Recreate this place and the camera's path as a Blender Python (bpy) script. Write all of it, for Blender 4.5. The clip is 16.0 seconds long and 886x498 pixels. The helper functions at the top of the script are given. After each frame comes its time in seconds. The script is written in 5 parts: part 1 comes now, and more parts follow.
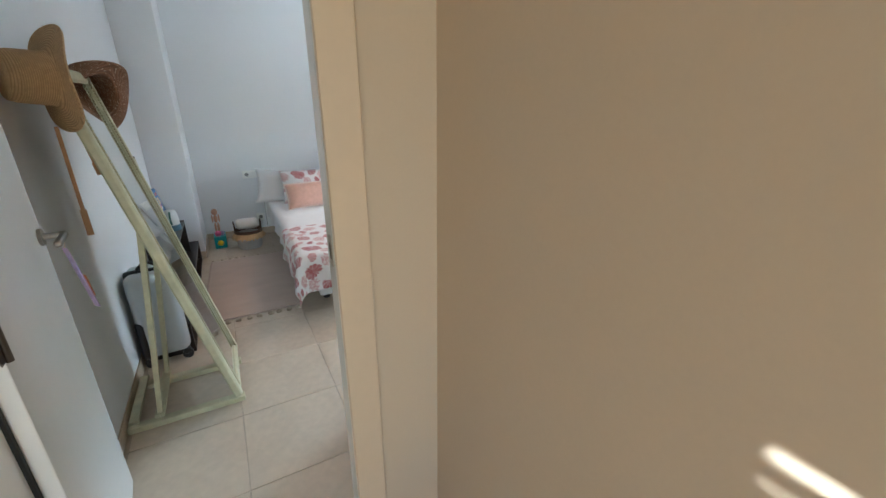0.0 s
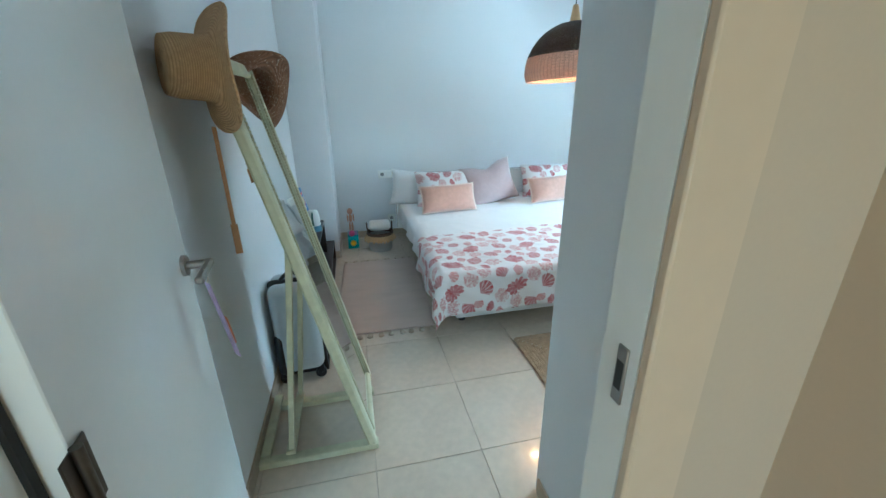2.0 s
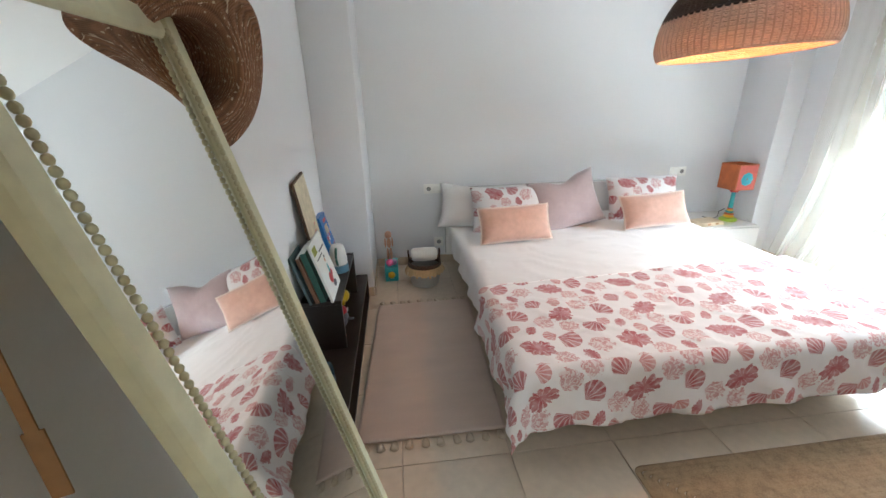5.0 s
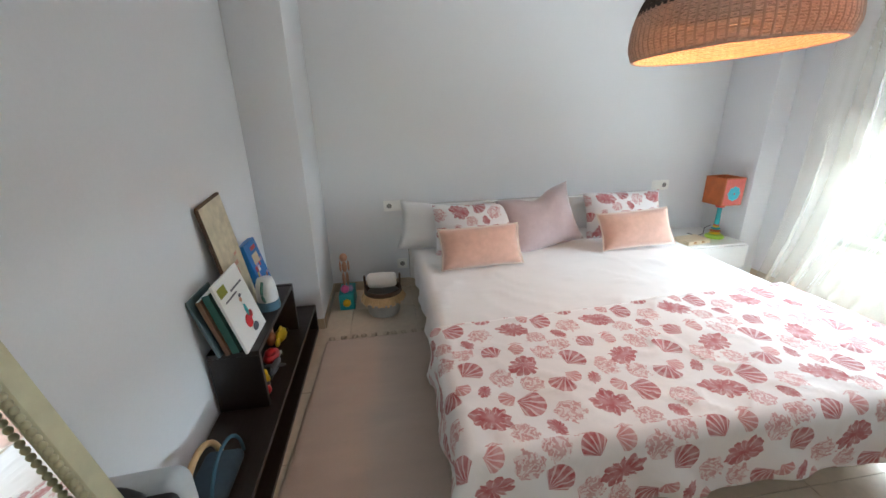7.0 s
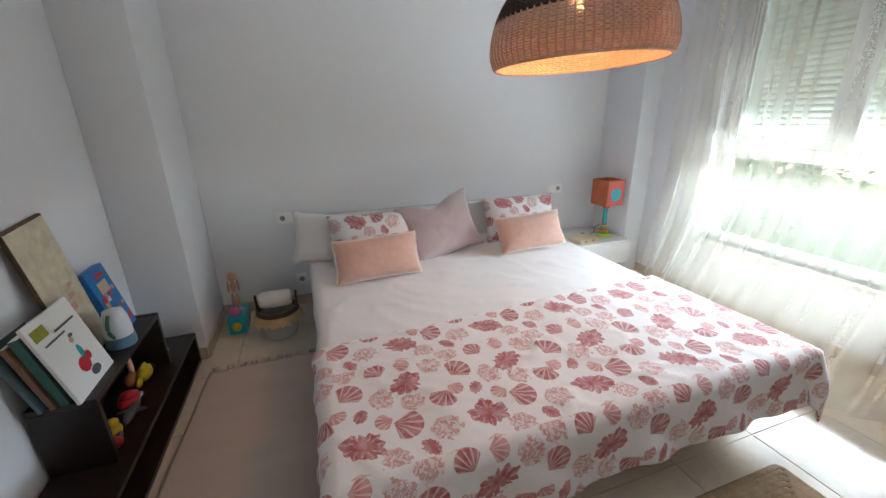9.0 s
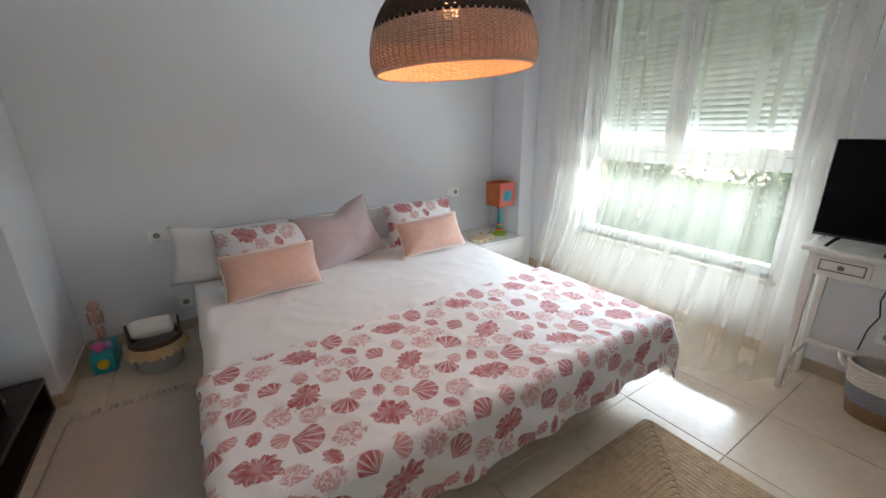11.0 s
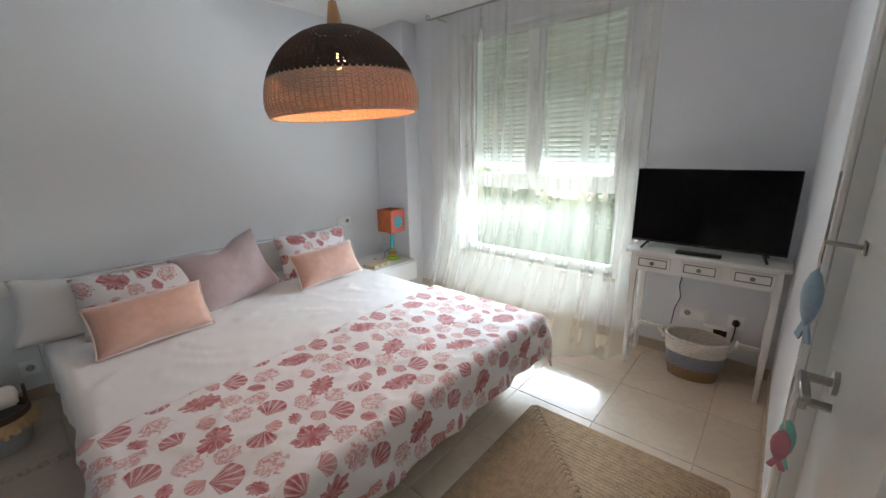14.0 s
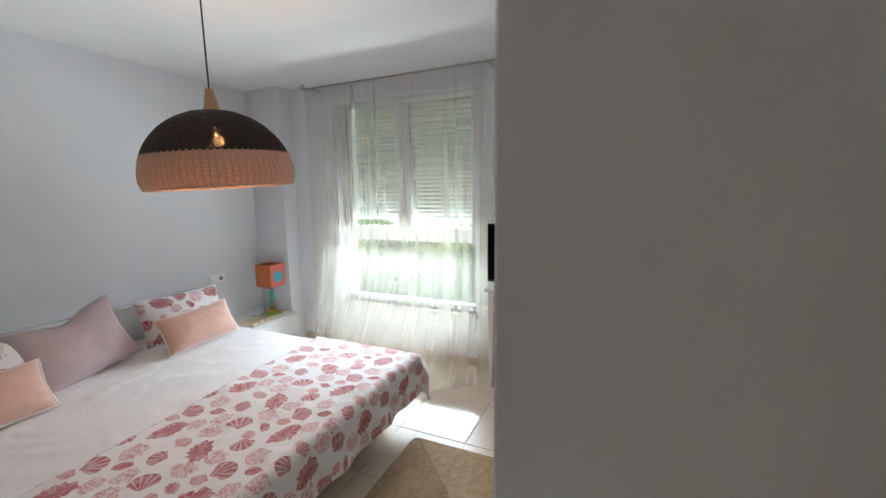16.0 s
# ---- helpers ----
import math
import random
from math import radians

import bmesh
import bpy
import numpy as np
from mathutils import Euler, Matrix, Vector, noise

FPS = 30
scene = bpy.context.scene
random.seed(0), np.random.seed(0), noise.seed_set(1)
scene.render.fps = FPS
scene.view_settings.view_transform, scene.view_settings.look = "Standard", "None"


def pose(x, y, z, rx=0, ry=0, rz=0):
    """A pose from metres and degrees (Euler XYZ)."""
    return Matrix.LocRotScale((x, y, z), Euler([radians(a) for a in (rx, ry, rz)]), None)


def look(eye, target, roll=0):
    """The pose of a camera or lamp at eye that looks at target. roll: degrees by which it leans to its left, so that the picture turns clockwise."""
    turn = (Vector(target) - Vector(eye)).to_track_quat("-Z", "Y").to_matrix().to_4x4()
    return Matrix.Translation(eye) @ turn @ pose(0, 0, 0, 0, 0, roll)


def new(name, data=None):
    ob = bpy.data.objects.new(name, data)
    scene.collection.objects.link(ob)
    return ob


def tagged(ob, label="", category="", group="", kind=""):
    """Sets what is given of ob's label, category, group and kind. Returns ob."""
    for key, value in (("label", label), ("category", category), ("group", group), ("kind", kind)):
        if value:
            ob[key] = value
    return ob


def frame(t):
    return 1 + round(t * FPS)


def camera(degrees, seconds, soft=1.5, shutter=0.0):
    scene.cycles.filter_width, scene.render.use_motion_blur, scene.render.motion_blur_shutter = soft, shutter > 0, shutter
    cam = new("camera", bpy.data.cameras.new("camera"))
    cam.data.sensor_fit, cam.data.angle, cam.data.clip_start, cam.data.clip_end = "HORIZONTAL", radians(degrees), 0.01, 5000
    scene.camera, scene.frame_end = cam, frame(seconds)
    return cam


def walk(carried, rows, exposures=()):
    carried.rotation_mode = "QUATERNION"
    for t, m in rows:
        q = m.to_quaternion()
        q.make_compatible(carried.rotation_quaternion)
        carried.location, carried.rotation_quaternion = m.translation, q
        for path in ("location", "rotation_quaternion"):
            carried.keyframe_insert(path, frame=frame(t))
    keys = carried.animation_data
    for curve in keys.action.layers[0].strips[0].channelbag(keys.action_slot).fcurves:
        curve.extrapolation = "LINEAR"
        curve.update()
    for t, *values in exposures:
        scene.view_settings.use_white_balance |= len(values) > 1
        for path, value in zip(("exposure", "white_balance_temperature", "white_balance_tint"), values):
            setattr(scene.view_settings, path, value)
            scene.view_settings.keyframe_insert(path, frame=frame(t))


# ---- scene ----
cam = camera(97.0, 16.0)
PATH = [
    (0, (1.888, 2.71, 1.422), (2.797, 4.351, 0.729), 0.2),
    (0.5, (1.858, 2.851, 1.413), (2.631, 4.559, 0.716), -0.0),
    (1, (1.837, 3.008, 1.414), (2.463, 4.774, 0.716), -0.4),
    (1.5, (1.814, 3.134, 1.414), (2.329, 4.936, 0.716), -0.6),
    (2, (1.785, 3.282, 1.403), (2.199, 5.109, 0.703), -0.7),
    (2.5, (1.764, 3.419, 1.415), (2.105, 5.262, 0.716), -1.0),
    (3, (1.753, 3.56, 1.415), (2.032, 5.413, 0.716), -0.9),
    (3.2, (1.752, 3.614, 1.409), (2.013, 5.469, 0.709), -0.9),
    (5.3, (1.843, 4.246, 1.37), (2.039, 6.111, 0.675), -1.6),
    (5.5, (1.856, 4.271, 1.364), (2.034, 6.144, 0.684), -1.3),
    (6, (1.895, 4.376, 1.374), (2.089, 6.249, 0.699), -1.4),
    (6.5, (1.962, 4.452, 1.37), (2.184, 6.324, 0.702), -1.4),
    (7, (2.063, 4.512, 1.369), (2.336, 6.38, 0.71), -1.5),
    (7.5, (2.136, 4.54, 1.371), (2.481, 6.397, 0.715), -1.2),
    (8, (2.201, 4.548, 1.367), (2.635, 6.389, 0.716), -1.2),
    (8.5, (2.247, 4.54, 1.365), (2.767, 6.36, 0.721), -1.3),
    (9, (2.279, 4.534, 1.37), (2.899, 6.324, 0.729), -1.1),
    (9.5, (2.305, 4.524, 1.371), (3.043, 6.271, 0.736), -1.0),
    (9.7, (2.302, 4.523, 1.372), (3.091, 6.247, 0.738), -1.0),
    (11.8, (2.339, 4.465, 1.341), (3.502, 5.98, 0.746), -1.1),
    (12, (2.338, 4.473, 1.347), (3.539, 5.958, 0.754), -1.2),
    (12.5, (2.311, 4.453, 1.355), (3.585, 5.883, 0.78), -1.1),
    (13, (2.281, 4.431, 1.371), (3.616, 5.812, 0.813), -1.0),
    (13.5, (2.237, 4.404, 1.385), (3.639, 5.728, 0.855), -1.0),
    (14, (2.187, 4.38, 1.396), (3.655, 5.644, 0.9), -1.0),
    (14.5, (2.143, 4.347, 1.413), (3.689, 5.53, 0.954), -0.9),
    (15, (2.102, 4.309, 1.435), (3.721, 5.406, 1.021), -0.9),
    (15.5, (2.043, 4.244, 1.471), (3.758, 5.213, 1.122), -0.9),
    (16, (1.995, 4.169, 1.5), (3.803, 4.975, 1.212), -0.9),
]
EXPOSURES = [(0, 2.15, 5400, 0), (0.6, 2.1, 4500, -15), (1.6, 2.15, 4500, -15), (2.3, 2.35, 4800, -11), (3.0, 2.5, 5450, -3), (5.5, 2.1, 5950, 4), (7, 1.9, 5950, 4), (9, 1.55, 5950, 6), (12, 1.32, 5950, 6), (16, 1.4, 5950, 6)]
walk(cam, [(t, look(eye, target, roll)) for t, eye, target, roll in PATH], EXPOSURES)

# ---- world, sun, light ----
world = bpy.data.worlds.new("sky")
scene.world = world
world.use_nodes = True
wn = world.node_tree.nodes
sky = wn.new("ShaderNodeTexSky")
sky.sky_type, sky.sun_disc = "NISHITA", False
sky.sun_elevation, sky.sun_rotation = radians(19), radians(-114)
world.node_tree.links.new(sky.outputs[0], wn["Background"].inputs[0])
wn["Background"].inputs[1].default_value = 0.15

sun = new("sun", bpy.data.lights.new("sun", "SUN"))
sun.data.energy, sun.data.angle, sun.data.color = 4.0, radians(0.5), (1.0, 0.93, 0.82)
sun.matrix_world = look((0, 0, 0), (0.80, 0.36, -0.30))

window_light = new("window_light", bpy.data.lights.new("window_light", "AREA"))
window_light.data.shape, window_light.data.size, window_light.data.size_y = "RECTANGLE", 4.0, 0.9
window_light.data.energy, window_light.data.color = 340, (0.86, 0.93, 0.98)
window_light.matrix_world = look((7.5, 5.92, 1.75), (4.2, 5.92, 1.35))
terrace_light = new("terrace_light", bpy.data.lights.new("terrace_light", "AREA"))   # added fill lamp in place of daylight bounced off the pale terrace
terrace_light.data.shape, terrace_light.data.size, terrace_light.data.size_y = "RECTANGLE", 3.2, 0.5
terrace_light.data.energy, terrace_light.data.color = 75, (0.95, 0.96, 0.94)
terrace_light.matrix_world = look((6.35, 5.92, -0.14), (4.6, 5.92, 1.6))
# Added warm fill lamp, out of view; the hall has no such fitting.
hall_light = new("hall_light", bpy.data.lights.new("hall_light", "AREA"))
hall_light.data.shape, hall_light.data.size, hall_light.data.size_y = "RECTANGLE", 0.8, 1.4
hall_light.data.energy, hall_light.data.color = 0.55, (1.0, 0.80, 0.58)
hall_light.matrix_world = look((0.72, 2.0, 1.4), (2.4, 2.6, 1.2))

# Added fill lamp at the unseen hall end, aimed through the bedroom doorway.
end_fill = new("hall_end_light", bpy.data.lights.new("hall_end_light", "AREA"))
end_fill.data.shape, end_fill.data.size, end_fill.data.size_y = "RECTANGLE", 1.3, 1.8
end_fill.data.energy, end_fill.data.color = 2.4, (1.0, 0.82, 0.62)
end_fill.data.spread = radians(130)
end_fill.matrix_world = look((1.45, 0.56, 1.35), (1.75, 4.0, 1.3))


# ---- materials ----
def nodes_of(name):
    m = bpy.data.materials.new(name)
    m.use_nodes = True
    return m, m.node_tree.nodes, m.node_tree.links


def mat(name, color, rough=0.6, metal=0.0, vary=0.08, grain=40.0, bump=0.1, stain=3.0, coat=0.0, sheen=0.0, spread=0.0, stretch=(1, 1, 1), dist=0.002):
    """A surface with broad stains and fine grain in colour and relief."""
    m, n, l = nodes_of(name)
    b = n["Principled BSDF"]
    b.inputs["Roughness"].default_value, b.inputs["Metallic"].default_value = rough, metal
    b.inputs["Coat Weight"].default_value, b.inputs["Sheen Weight"].default_value = coat, sheen
    tc, mp = n.new("ShaderNodeTexCoord"), n.new("ShaderNodeMapping")
    mp.inputs["Scale"].default_value = stretch
    l.new(tc.outputs["Object"], mp.inputs[0])
    big, fine = n.new("ShaderNodeTexNoise"), n.new("ShaderNodeTexNoise")
    big.inputs["Scale"].default_value, fine.inputs["Scale"].default_value = stain, grain
    big.inputs["Detail"].default_value, fine.inputs["Detail"].default_value = 3, 4
    l.new(mp.outputs[0], big.inputs["Vector"]), l.new(mp.outputs[0], fine.inputs["Vector"])
    add = n.new("ShaderNodeMath")
    add.operation = "ADD"
    l.new(big.outputs[0], add.inputs[0]), l.new(fine.outputs[0], add.inputs[1])
    last = add.outputs[0]
    if spread:
        info, mul, ad2 = n.new("ShaderNodeObjectInfo"), n.new("ShaderNodeMath"), n.new("ShaderNodeMath")
        mul.operation = "MULTIPLY_ADD"
        mul.inputs[1].default_value, mul.inputs[2].default_value = spread, -spread / 2
        ad2.operation = "ADD"
        l.new(info.outputs["Random"], mul.inputs[0]), l.new(mul.outputs[0], ad2.inputs[0]), l.new(last, ad2.inputs[1])
        last = ad2.outputs[0]
    ramp = n.new("ShaderNodeMapRange")
    ramp.inputs[1].default_value, ramp.inputs[2].default_value = 0.6, 1.4
    ramp.inputs[3].default_value, ramp.inputs[4].default_value = 1 - vary, 1 + vary
    l.new(last, ramp.inputs[0])
    mix = n.new("ShaderNodeMix")
    mix.data_type, mix.blend_type = "RGBA", "MULTIPLY"
    mix.inputs[0].default_value = 1
    mix.inputs[6].default_value = (*color, 1)
    l.new(ramp.outputs[0], mix.inputs[7])
    l.new(mix.outputs[2], b.inputs["Base Color"])
    if bump:
        bp = n.new("ShaderNodeBump")
        bp.inputs["Strength"].default_value, bp.inputs["Distance"].default_value = bump, dist
        l.new(fine.outputs[0], bp.inputs["Height"]), l.new(bp.outputs[0], b.inputs["Normal"])
    return m


def woven(name, color, scale, depth=0.6, rough=0.85, vary=0.25, axis="Z", band="BANDS", color2=None):
    """A plaited or ribbed surface: two crossing wave textures."""
    m = mat(name, color, rough, vary=vary, grain=60, bump=0)
    n, l = m.node_tree.nodes, m.node_tree.links
    b = n["Principled BSDF"]
    tc = n.new("ShaderNodeTexCoord")
    wa, wb = n.new("ShaderNodeTexWave"), n.new("ShaderNodeTexWave")
    wa.bands_direction, wb.bands_direction = axis, "DIAGONAL"
    wa.inputs["Scale"].default_value, wb.inputs["Scale"].default_value = scale, scale * 0.8
    wa.inputs["Distortion"].default_value, wb.inputs["Distortion"].default_value = 0.6, 0.8
    l.new(tc.outputs["Object"], wa.inputs[0]), l.new(tc.outputs["Object"], wb.inputs[0])
    mx = n.new("ShaderNodeMath")
    mx.operation = "MAXIMUM"
    l.new(wa.outputs["Fac"], mx.inputs[0]), l.new(wb.outputs["Fac"], mx.inputs[1])
    bp = n.new("ShaderNodeBump")
    bp.inputs["Strength"].default_value, bp.inputs["Distance"].default_value = depth, 0.004
    l.new(mx.outputs[0], bp.inputs["Height"]), l.new(bp.outputs[0], b.inputs["Normal"])
    src = b.inputs["Base Color"].links[0].from_socket
    mix = n.new("ShaderNodeMix")
    mix.data_type, mix.blend_type = "RGBA", "MIX"
    c2 = color2 or tuple(c * 0.6 for c in color)
    mix.inputs[6].default_value = (*c2, 1)
    l.new(mx.outputs[0], mix.inputs[0]), l.new(src, mix.inputs[7]), l.new(mix.outputs[2], b.inputs["Base Color"])
    return m


WALL = mat("wall_paint", (0.79, 0.80, 0.825), 0.75, vary=0.02, grain=120, bump=0.12, stain=1.2, dist=0.001)
HALLWALL = mat("hall_paint", (0.56, 0.46, 0.35), 0.75, vary=0.02, grain=120, bump=0.12, stain=1.2, dist=0.001)
CEIL = mat("ceiling_paint", (0.90, 0.90, 0.89), 0.8, vary=0.02, grain=90, bump=0.1)
TILE = mat("floor_tile", (0.66, 0.56, 0.44), 0.22, vary=0.10, grain=25, bump=0.03, stain=4, spread=0.25, coat=0.2)
GROUT = mat("grout", (0.56, 0.48, 0.385), 0.9, vary=0.1)
SKIRT = mat("skirting_tile", (0.50, 0.40, 0.29), 0.3, vary=0.12, grain=25, spread=0.3)
LACQUER = mat("white_lacquer", (0.85, 0.85, 0.84), 0.25, vary=0.015, grain=30, bump=0.02, coat=0.3)
GLOSS = mat("glossy_white", (0.80, 0.80, 0.77), 0.12, vary=0.015, grain=20, bump=0.01, coat=0.5)
WHITEPAINT = mat("painted_wood_white", (0.80, 0.79, 0.75), 0.4, vary=0.05, grain=50, bump=0.06)
# White casing; the hall's warm light is put into its colour as beige.
CASINGWARM = mat("casing_warm_lit", (0.62, 0.50, 0.37), 0.4, vary=0.03, grain=30, bump=0.03)
PLASTIC = mat("white_plastic", (0.90, 0.90, 0.88), 0.35, vary=0.02, bump=0)
BLACK = mat("black_plastic", (0.015, 0.015, 0.017), 0.4, vary=0.1, bump=0.02)
SCREEN = mat("tv_screen", (0.002, 0.002, 0.003), 0.2, vary=0.0, bump=0)
SCREEN.node_tree.nodes["Principled BSDF"].inputs["Specular IOR Level"].default_value = 0.12     # matt anti-glare panel
HINGE = mat("dark_hinge_steel", (0.10, 0.085, 0.07), 0.4, 0.9, vary=0.1, grain=120, bump=0.05)
STEEL = mat("brushed_steel", (0.36, 0.34, 0.32), 0.3, 1.0, vary=0.06, grain=200, bump=0.05)
CREAM = mat("cream_paint", (0.58, 0.56, 0.38), 0.5, vary=0.14, grain=30, bump=0.12, stain=8)
CREAMDARK = mat("cream_beading", (0.46, 0.43, 0.28), 0.55, vary=0.25, grain=60, bump=0.2)
WENGE = mat("dark_wenge_wood", (0.020, 0.014, 0.012), 0.35, vary=0.35, grain=12, bump=0.08, stretch=(30, 2, 30))
WOOD = mat("light_turned_wood", (0.50, 0.31, 0.15), 0.45, vary=0.2, grain=18, bump=0.08, stretch=(20, 20, 2))
SHEET = mat("white_cotton", (0.78, 0.77, 0.77), 0.9, vary=0.015, grain=14, bump=0.10, stain=3, sheen=0.2, dist=0.005, stretch=(1, 2.2, 1))
PEACH = mat("peach_velvet", (0.62, 0.39, 0.31), 0.85, vary=0.10, grain=30, bump=0.2, stain=7, sheen=0.6)
PIPING = mat("pale_piping", (0.78, 0.68, 0.60), 0.8, vary=0.05)
MAUVE = mat("mauve_cotton", (0.47, 0.38, 0.39), 0.85, vary=0.06, grain=35, bump=0.25, stain=5, sheen=0.3)
PINKRUG = mat("pink_beige_rug", (0.56, 0.45, 0.38), 0.95, vary=0.10, grain=140, bump=0.6, stain=3, stretch=(1, 3, 1), dist=0.004)
TASSEL = mat("rug_tassel", (0.50, 0.42, 0.32), 0.95, vary=0.2, grain=80, bump=0.5)
JUTE = mat("jute_braid", (0.34, 0.235, 0.135), 0.95, vary=0.34, grain=210, bump=0.9, stain=26, dist=0.004)
SEAGRASS = woven("seagrass", (0.36, 0.23, 0.12), 55, 0.8, color2=(0.18, 0.10, 0.05))
ROPEWHITE = woven("white_rope", (0.74, 0.71, 0.65), 32, 0.5, color2=(0.55, 0.52, 0.47))
ROPEGREY = woven("grey_rope", (0.28, 0.30, 0.34), 32, 0.5, color2=(0.19, 0.20, 0.23))
ALU = mat("white_aluminium", (0.80, 0.82, 0.82), 0.35, vary=0.02, bump=0.02)
LEATHER = mat("tan_strap", (0.35, 0.19, 0.08), 0.6, vary=0.15)
GREYCASE = mat("silver_case", (0.50, 0.53, 0.55), 0.35, vary=0.05, grain=60, bump=0.08)
WICKER = woven("wicker_light", (0.70, 0.50, 0.40), 40, 0.7, color2=(0.52, 0.36, 0.28))
CANE = mat("wicker_cane", (0.58, 0.40, 0.31), 0.6, vary=0.2, grain=40, bump=0.1)
WICKERDARK = woven("wicker_dark", (0.032, 0.022, 0.019), 40, 0.7, color2=(0.014, 0.010, 0.009))
RED = mat("red_plastic", (0.55, 0.02, 0.03), 0.3, vary=0.05, bump=0)
YELLOW = mat("yellow_plastic", (0.75, 0.52, 0.02), 0.35, vary=0.05, bump=0)
TEAL = mat("teal_paint", (0.03, 0.36, 0.40), 0.4, vary=0.1)
CYAN = mat("cyan_paint", (0.08, 0.50, 0.62), 0.5, vary=0.08)
ORANGE = mat("orange_paint", (0.50, 0.13, 0.035), 0.4, vary=0.2, grain=25, stain=12)
LIME = mat("lime_paint", (0.35, 0.55, 0.05), 0.4, vary=0.1)
PINK = mat("pink_plastic", (0.75, 0.12, 0.32), 0.4, vary=0.1)
BLUE = mat("blue_print", (0.02, 0.17, 0.50), 0.4, vary=0.15, stain=30)
PAPER = mat("white_card", (0.82, 0.82, 0.80), 0.4, vary=0.02, bump=0)
GREYTOY = mat("grey_toy", (0.10, 0.10, 0.12), 0.45, vary=0.2)
SKIN = mat("doll_beige", (0.62, 0.35, 0.24), 0.5, vary=0.05)
HAIR = mat("doll_hair", (0.42, 0.16, 0.07), 0.6, vary=0.2, grain=100, bump=0.5)
GOLD = mat("grey_gold_inlay", (0.20, 0.16, 0.11), 0.5, vary=0.2)
DENIM = mat("blue_felt", (0.26, 0.36, 0.45), 0.9, vary=0.2, grain=60, bump=0.4, sheen=0.4)
AQUA = mat("aqua_felt", (0.20, 0.48, 0.43), 0.8, vary=0.2)
LILAC = mat("lilac_card", (0.48, 0.38, 0.60), 0.7, vary=0.25, stain=30)
KRAFT = mat("kraft_fringe", (0.55, 0.38, 0.20), 0.9, vary=0.2, grain=60, bump=0.4)
GREENBOOK = mat("green_book", (0.05, 0.16, 0.13), 0.5, vary=0.15)
CANVAS = mat("aged_board", (0.62, 0.55, 0.40), 0.8, vary=0.22, grain=18, bump=0.2, stain=9)
BARK = mat("rough_edge_wood", (0.12, 0.08, 0.05), 0.9, vary=0.4, grain=30, bump=0.5)
TOWEL = mat("white_towel", (0.80, 0.78, 0.74), 0.95, vary=0.05, grain=90, bump=0.7)
RUBBER = mat("black_rubber", (0.02, 0.02, 0.02), 0.8, vary=0.1)
GRASS = mat("lawn", (0.09, 0.15, 0.03), 0.9, vary=0.3, grain=8, stain=0.4)
LEAF = mat("leaves", (0.07, 0.14, 0.03), 0.6, vary=0.35, grain=6, spread=0.3)
RENDERWALL = mat("garden_wall_render", (0.62, 0.56, 0.46), 0.85, vary=0.06)
PAVING = mat("garden_paving", (0.55, 0.50, 0.43), 0.8, vary=0.1)


def glass_mat():
    m, n, l = nodes_of("clear_glass")
    n.remove(n["Principled BSDF"])
    tr, gl, mx, fr = n.new("ShaderNodeBsdfTransparent"), n.new("ShaderNodeBsdfGlossy"), n.new("ShaderNodeMixShader"), n.new("ShaderNodeFresnel")
    gl.inputs["Roughness"].default_value = 0.02
    l.new(fr.outputs[0], mx.inputs[0]), l.new(tr.outputs[0], mx.inputs[1]), l.new(gl.outputs[0], mx.inputs[2])
    l.new(mx.outputs[0], n["Material Output"].inputs[0])
    return m


def mirror_mat():
    m, n, l = nodes_of("mirror_glass")
    b = n["Principled BSDF"]
    b.inputs["Base Color"].default_value = (0.86, 0.88, 0.87, 1)
    b.inputs["Metallic"].default_value, b.inputs["Roughness"].default_value = 1.0, 0.015
    return m


def sheer_mat():
    """Thin woven voile: mostly gaps, part cloth that passes light; the cloth is denser on the flanks of the folds."""
    m, n, l = nodes_of("sheer_voile")
    n.remove(n["Principled BSDF"])
    df, tl, tr = n.new("ShaderNodeBsdfDiffuse"), n.new("ShaderNodeBsdfTranslucent"), n.new("ShaderNodeBsdfTransparent")
    a, b = n.new("ShaderNodeMixShader"), n.new("ShaderNodeMixShader")
    df.inputs[0].default_value, tl.inputs[0].default_value = (0.84, 0.80, 0.68, 1), (0.66, 0.64, 0.55, 1)
    a.inputs[0].default_value = 0.42
    tc, no, mr = n.new("ShaderNodeTexCoord"), n.new("ShaderNodeTexNoise"), n.new("ShaderNodeMapRange")
    no.inputs["Scale"].default_value = 160
    mr.inputs[3].default_value, mr.inputs[4].default_value = 0.22, 0.30
    geo, sep, ab, flank, add = n.new("ShaderNodeNewGeometry"), n.new("ShaderNodeSeparateXYZ"), n.new("ShaderNodeMath"), n.new("ShaderNodeMapRange"), n.new("ShaderNodeMath")
    ab.operation, add.operation = "ABSOLUTE", "ADD"
    flank.inputs[1].default_value, flank.inputs[2].default_value = 1.0, 0.35
    flank.inputs[3].default_value, flank.inputs[4].default_value = 0.0, 0.26
    l.new(geo.outputs["Normal"], sep.inputs[0]), l.new(sep.outputs[0], ab.inputs[0]), l.new(ab.outputs[0], flank.inputs[0])
    l.new(tc.outputs["Object"], no.inputs["Vector"]), l.new(no.outputs[0], mr.inputs[0])
    l.new(mr.outputs[0], add.inputs[0]), l.new(flank.outputs[0], add.inputs[1]), l.new(add.outputs[0], b.inputs[0])
    l.new(df.outputs[0], a.inputs[1]), l.new(tl.outputs[0], a.inputs[2])
    l.new(tr.outputs[0], b.inputs[1]), l.new(a.outputs[0], b.inputs[2]), l.new(b.outputs[0], n["Material Output"].inputs[0])
    return m


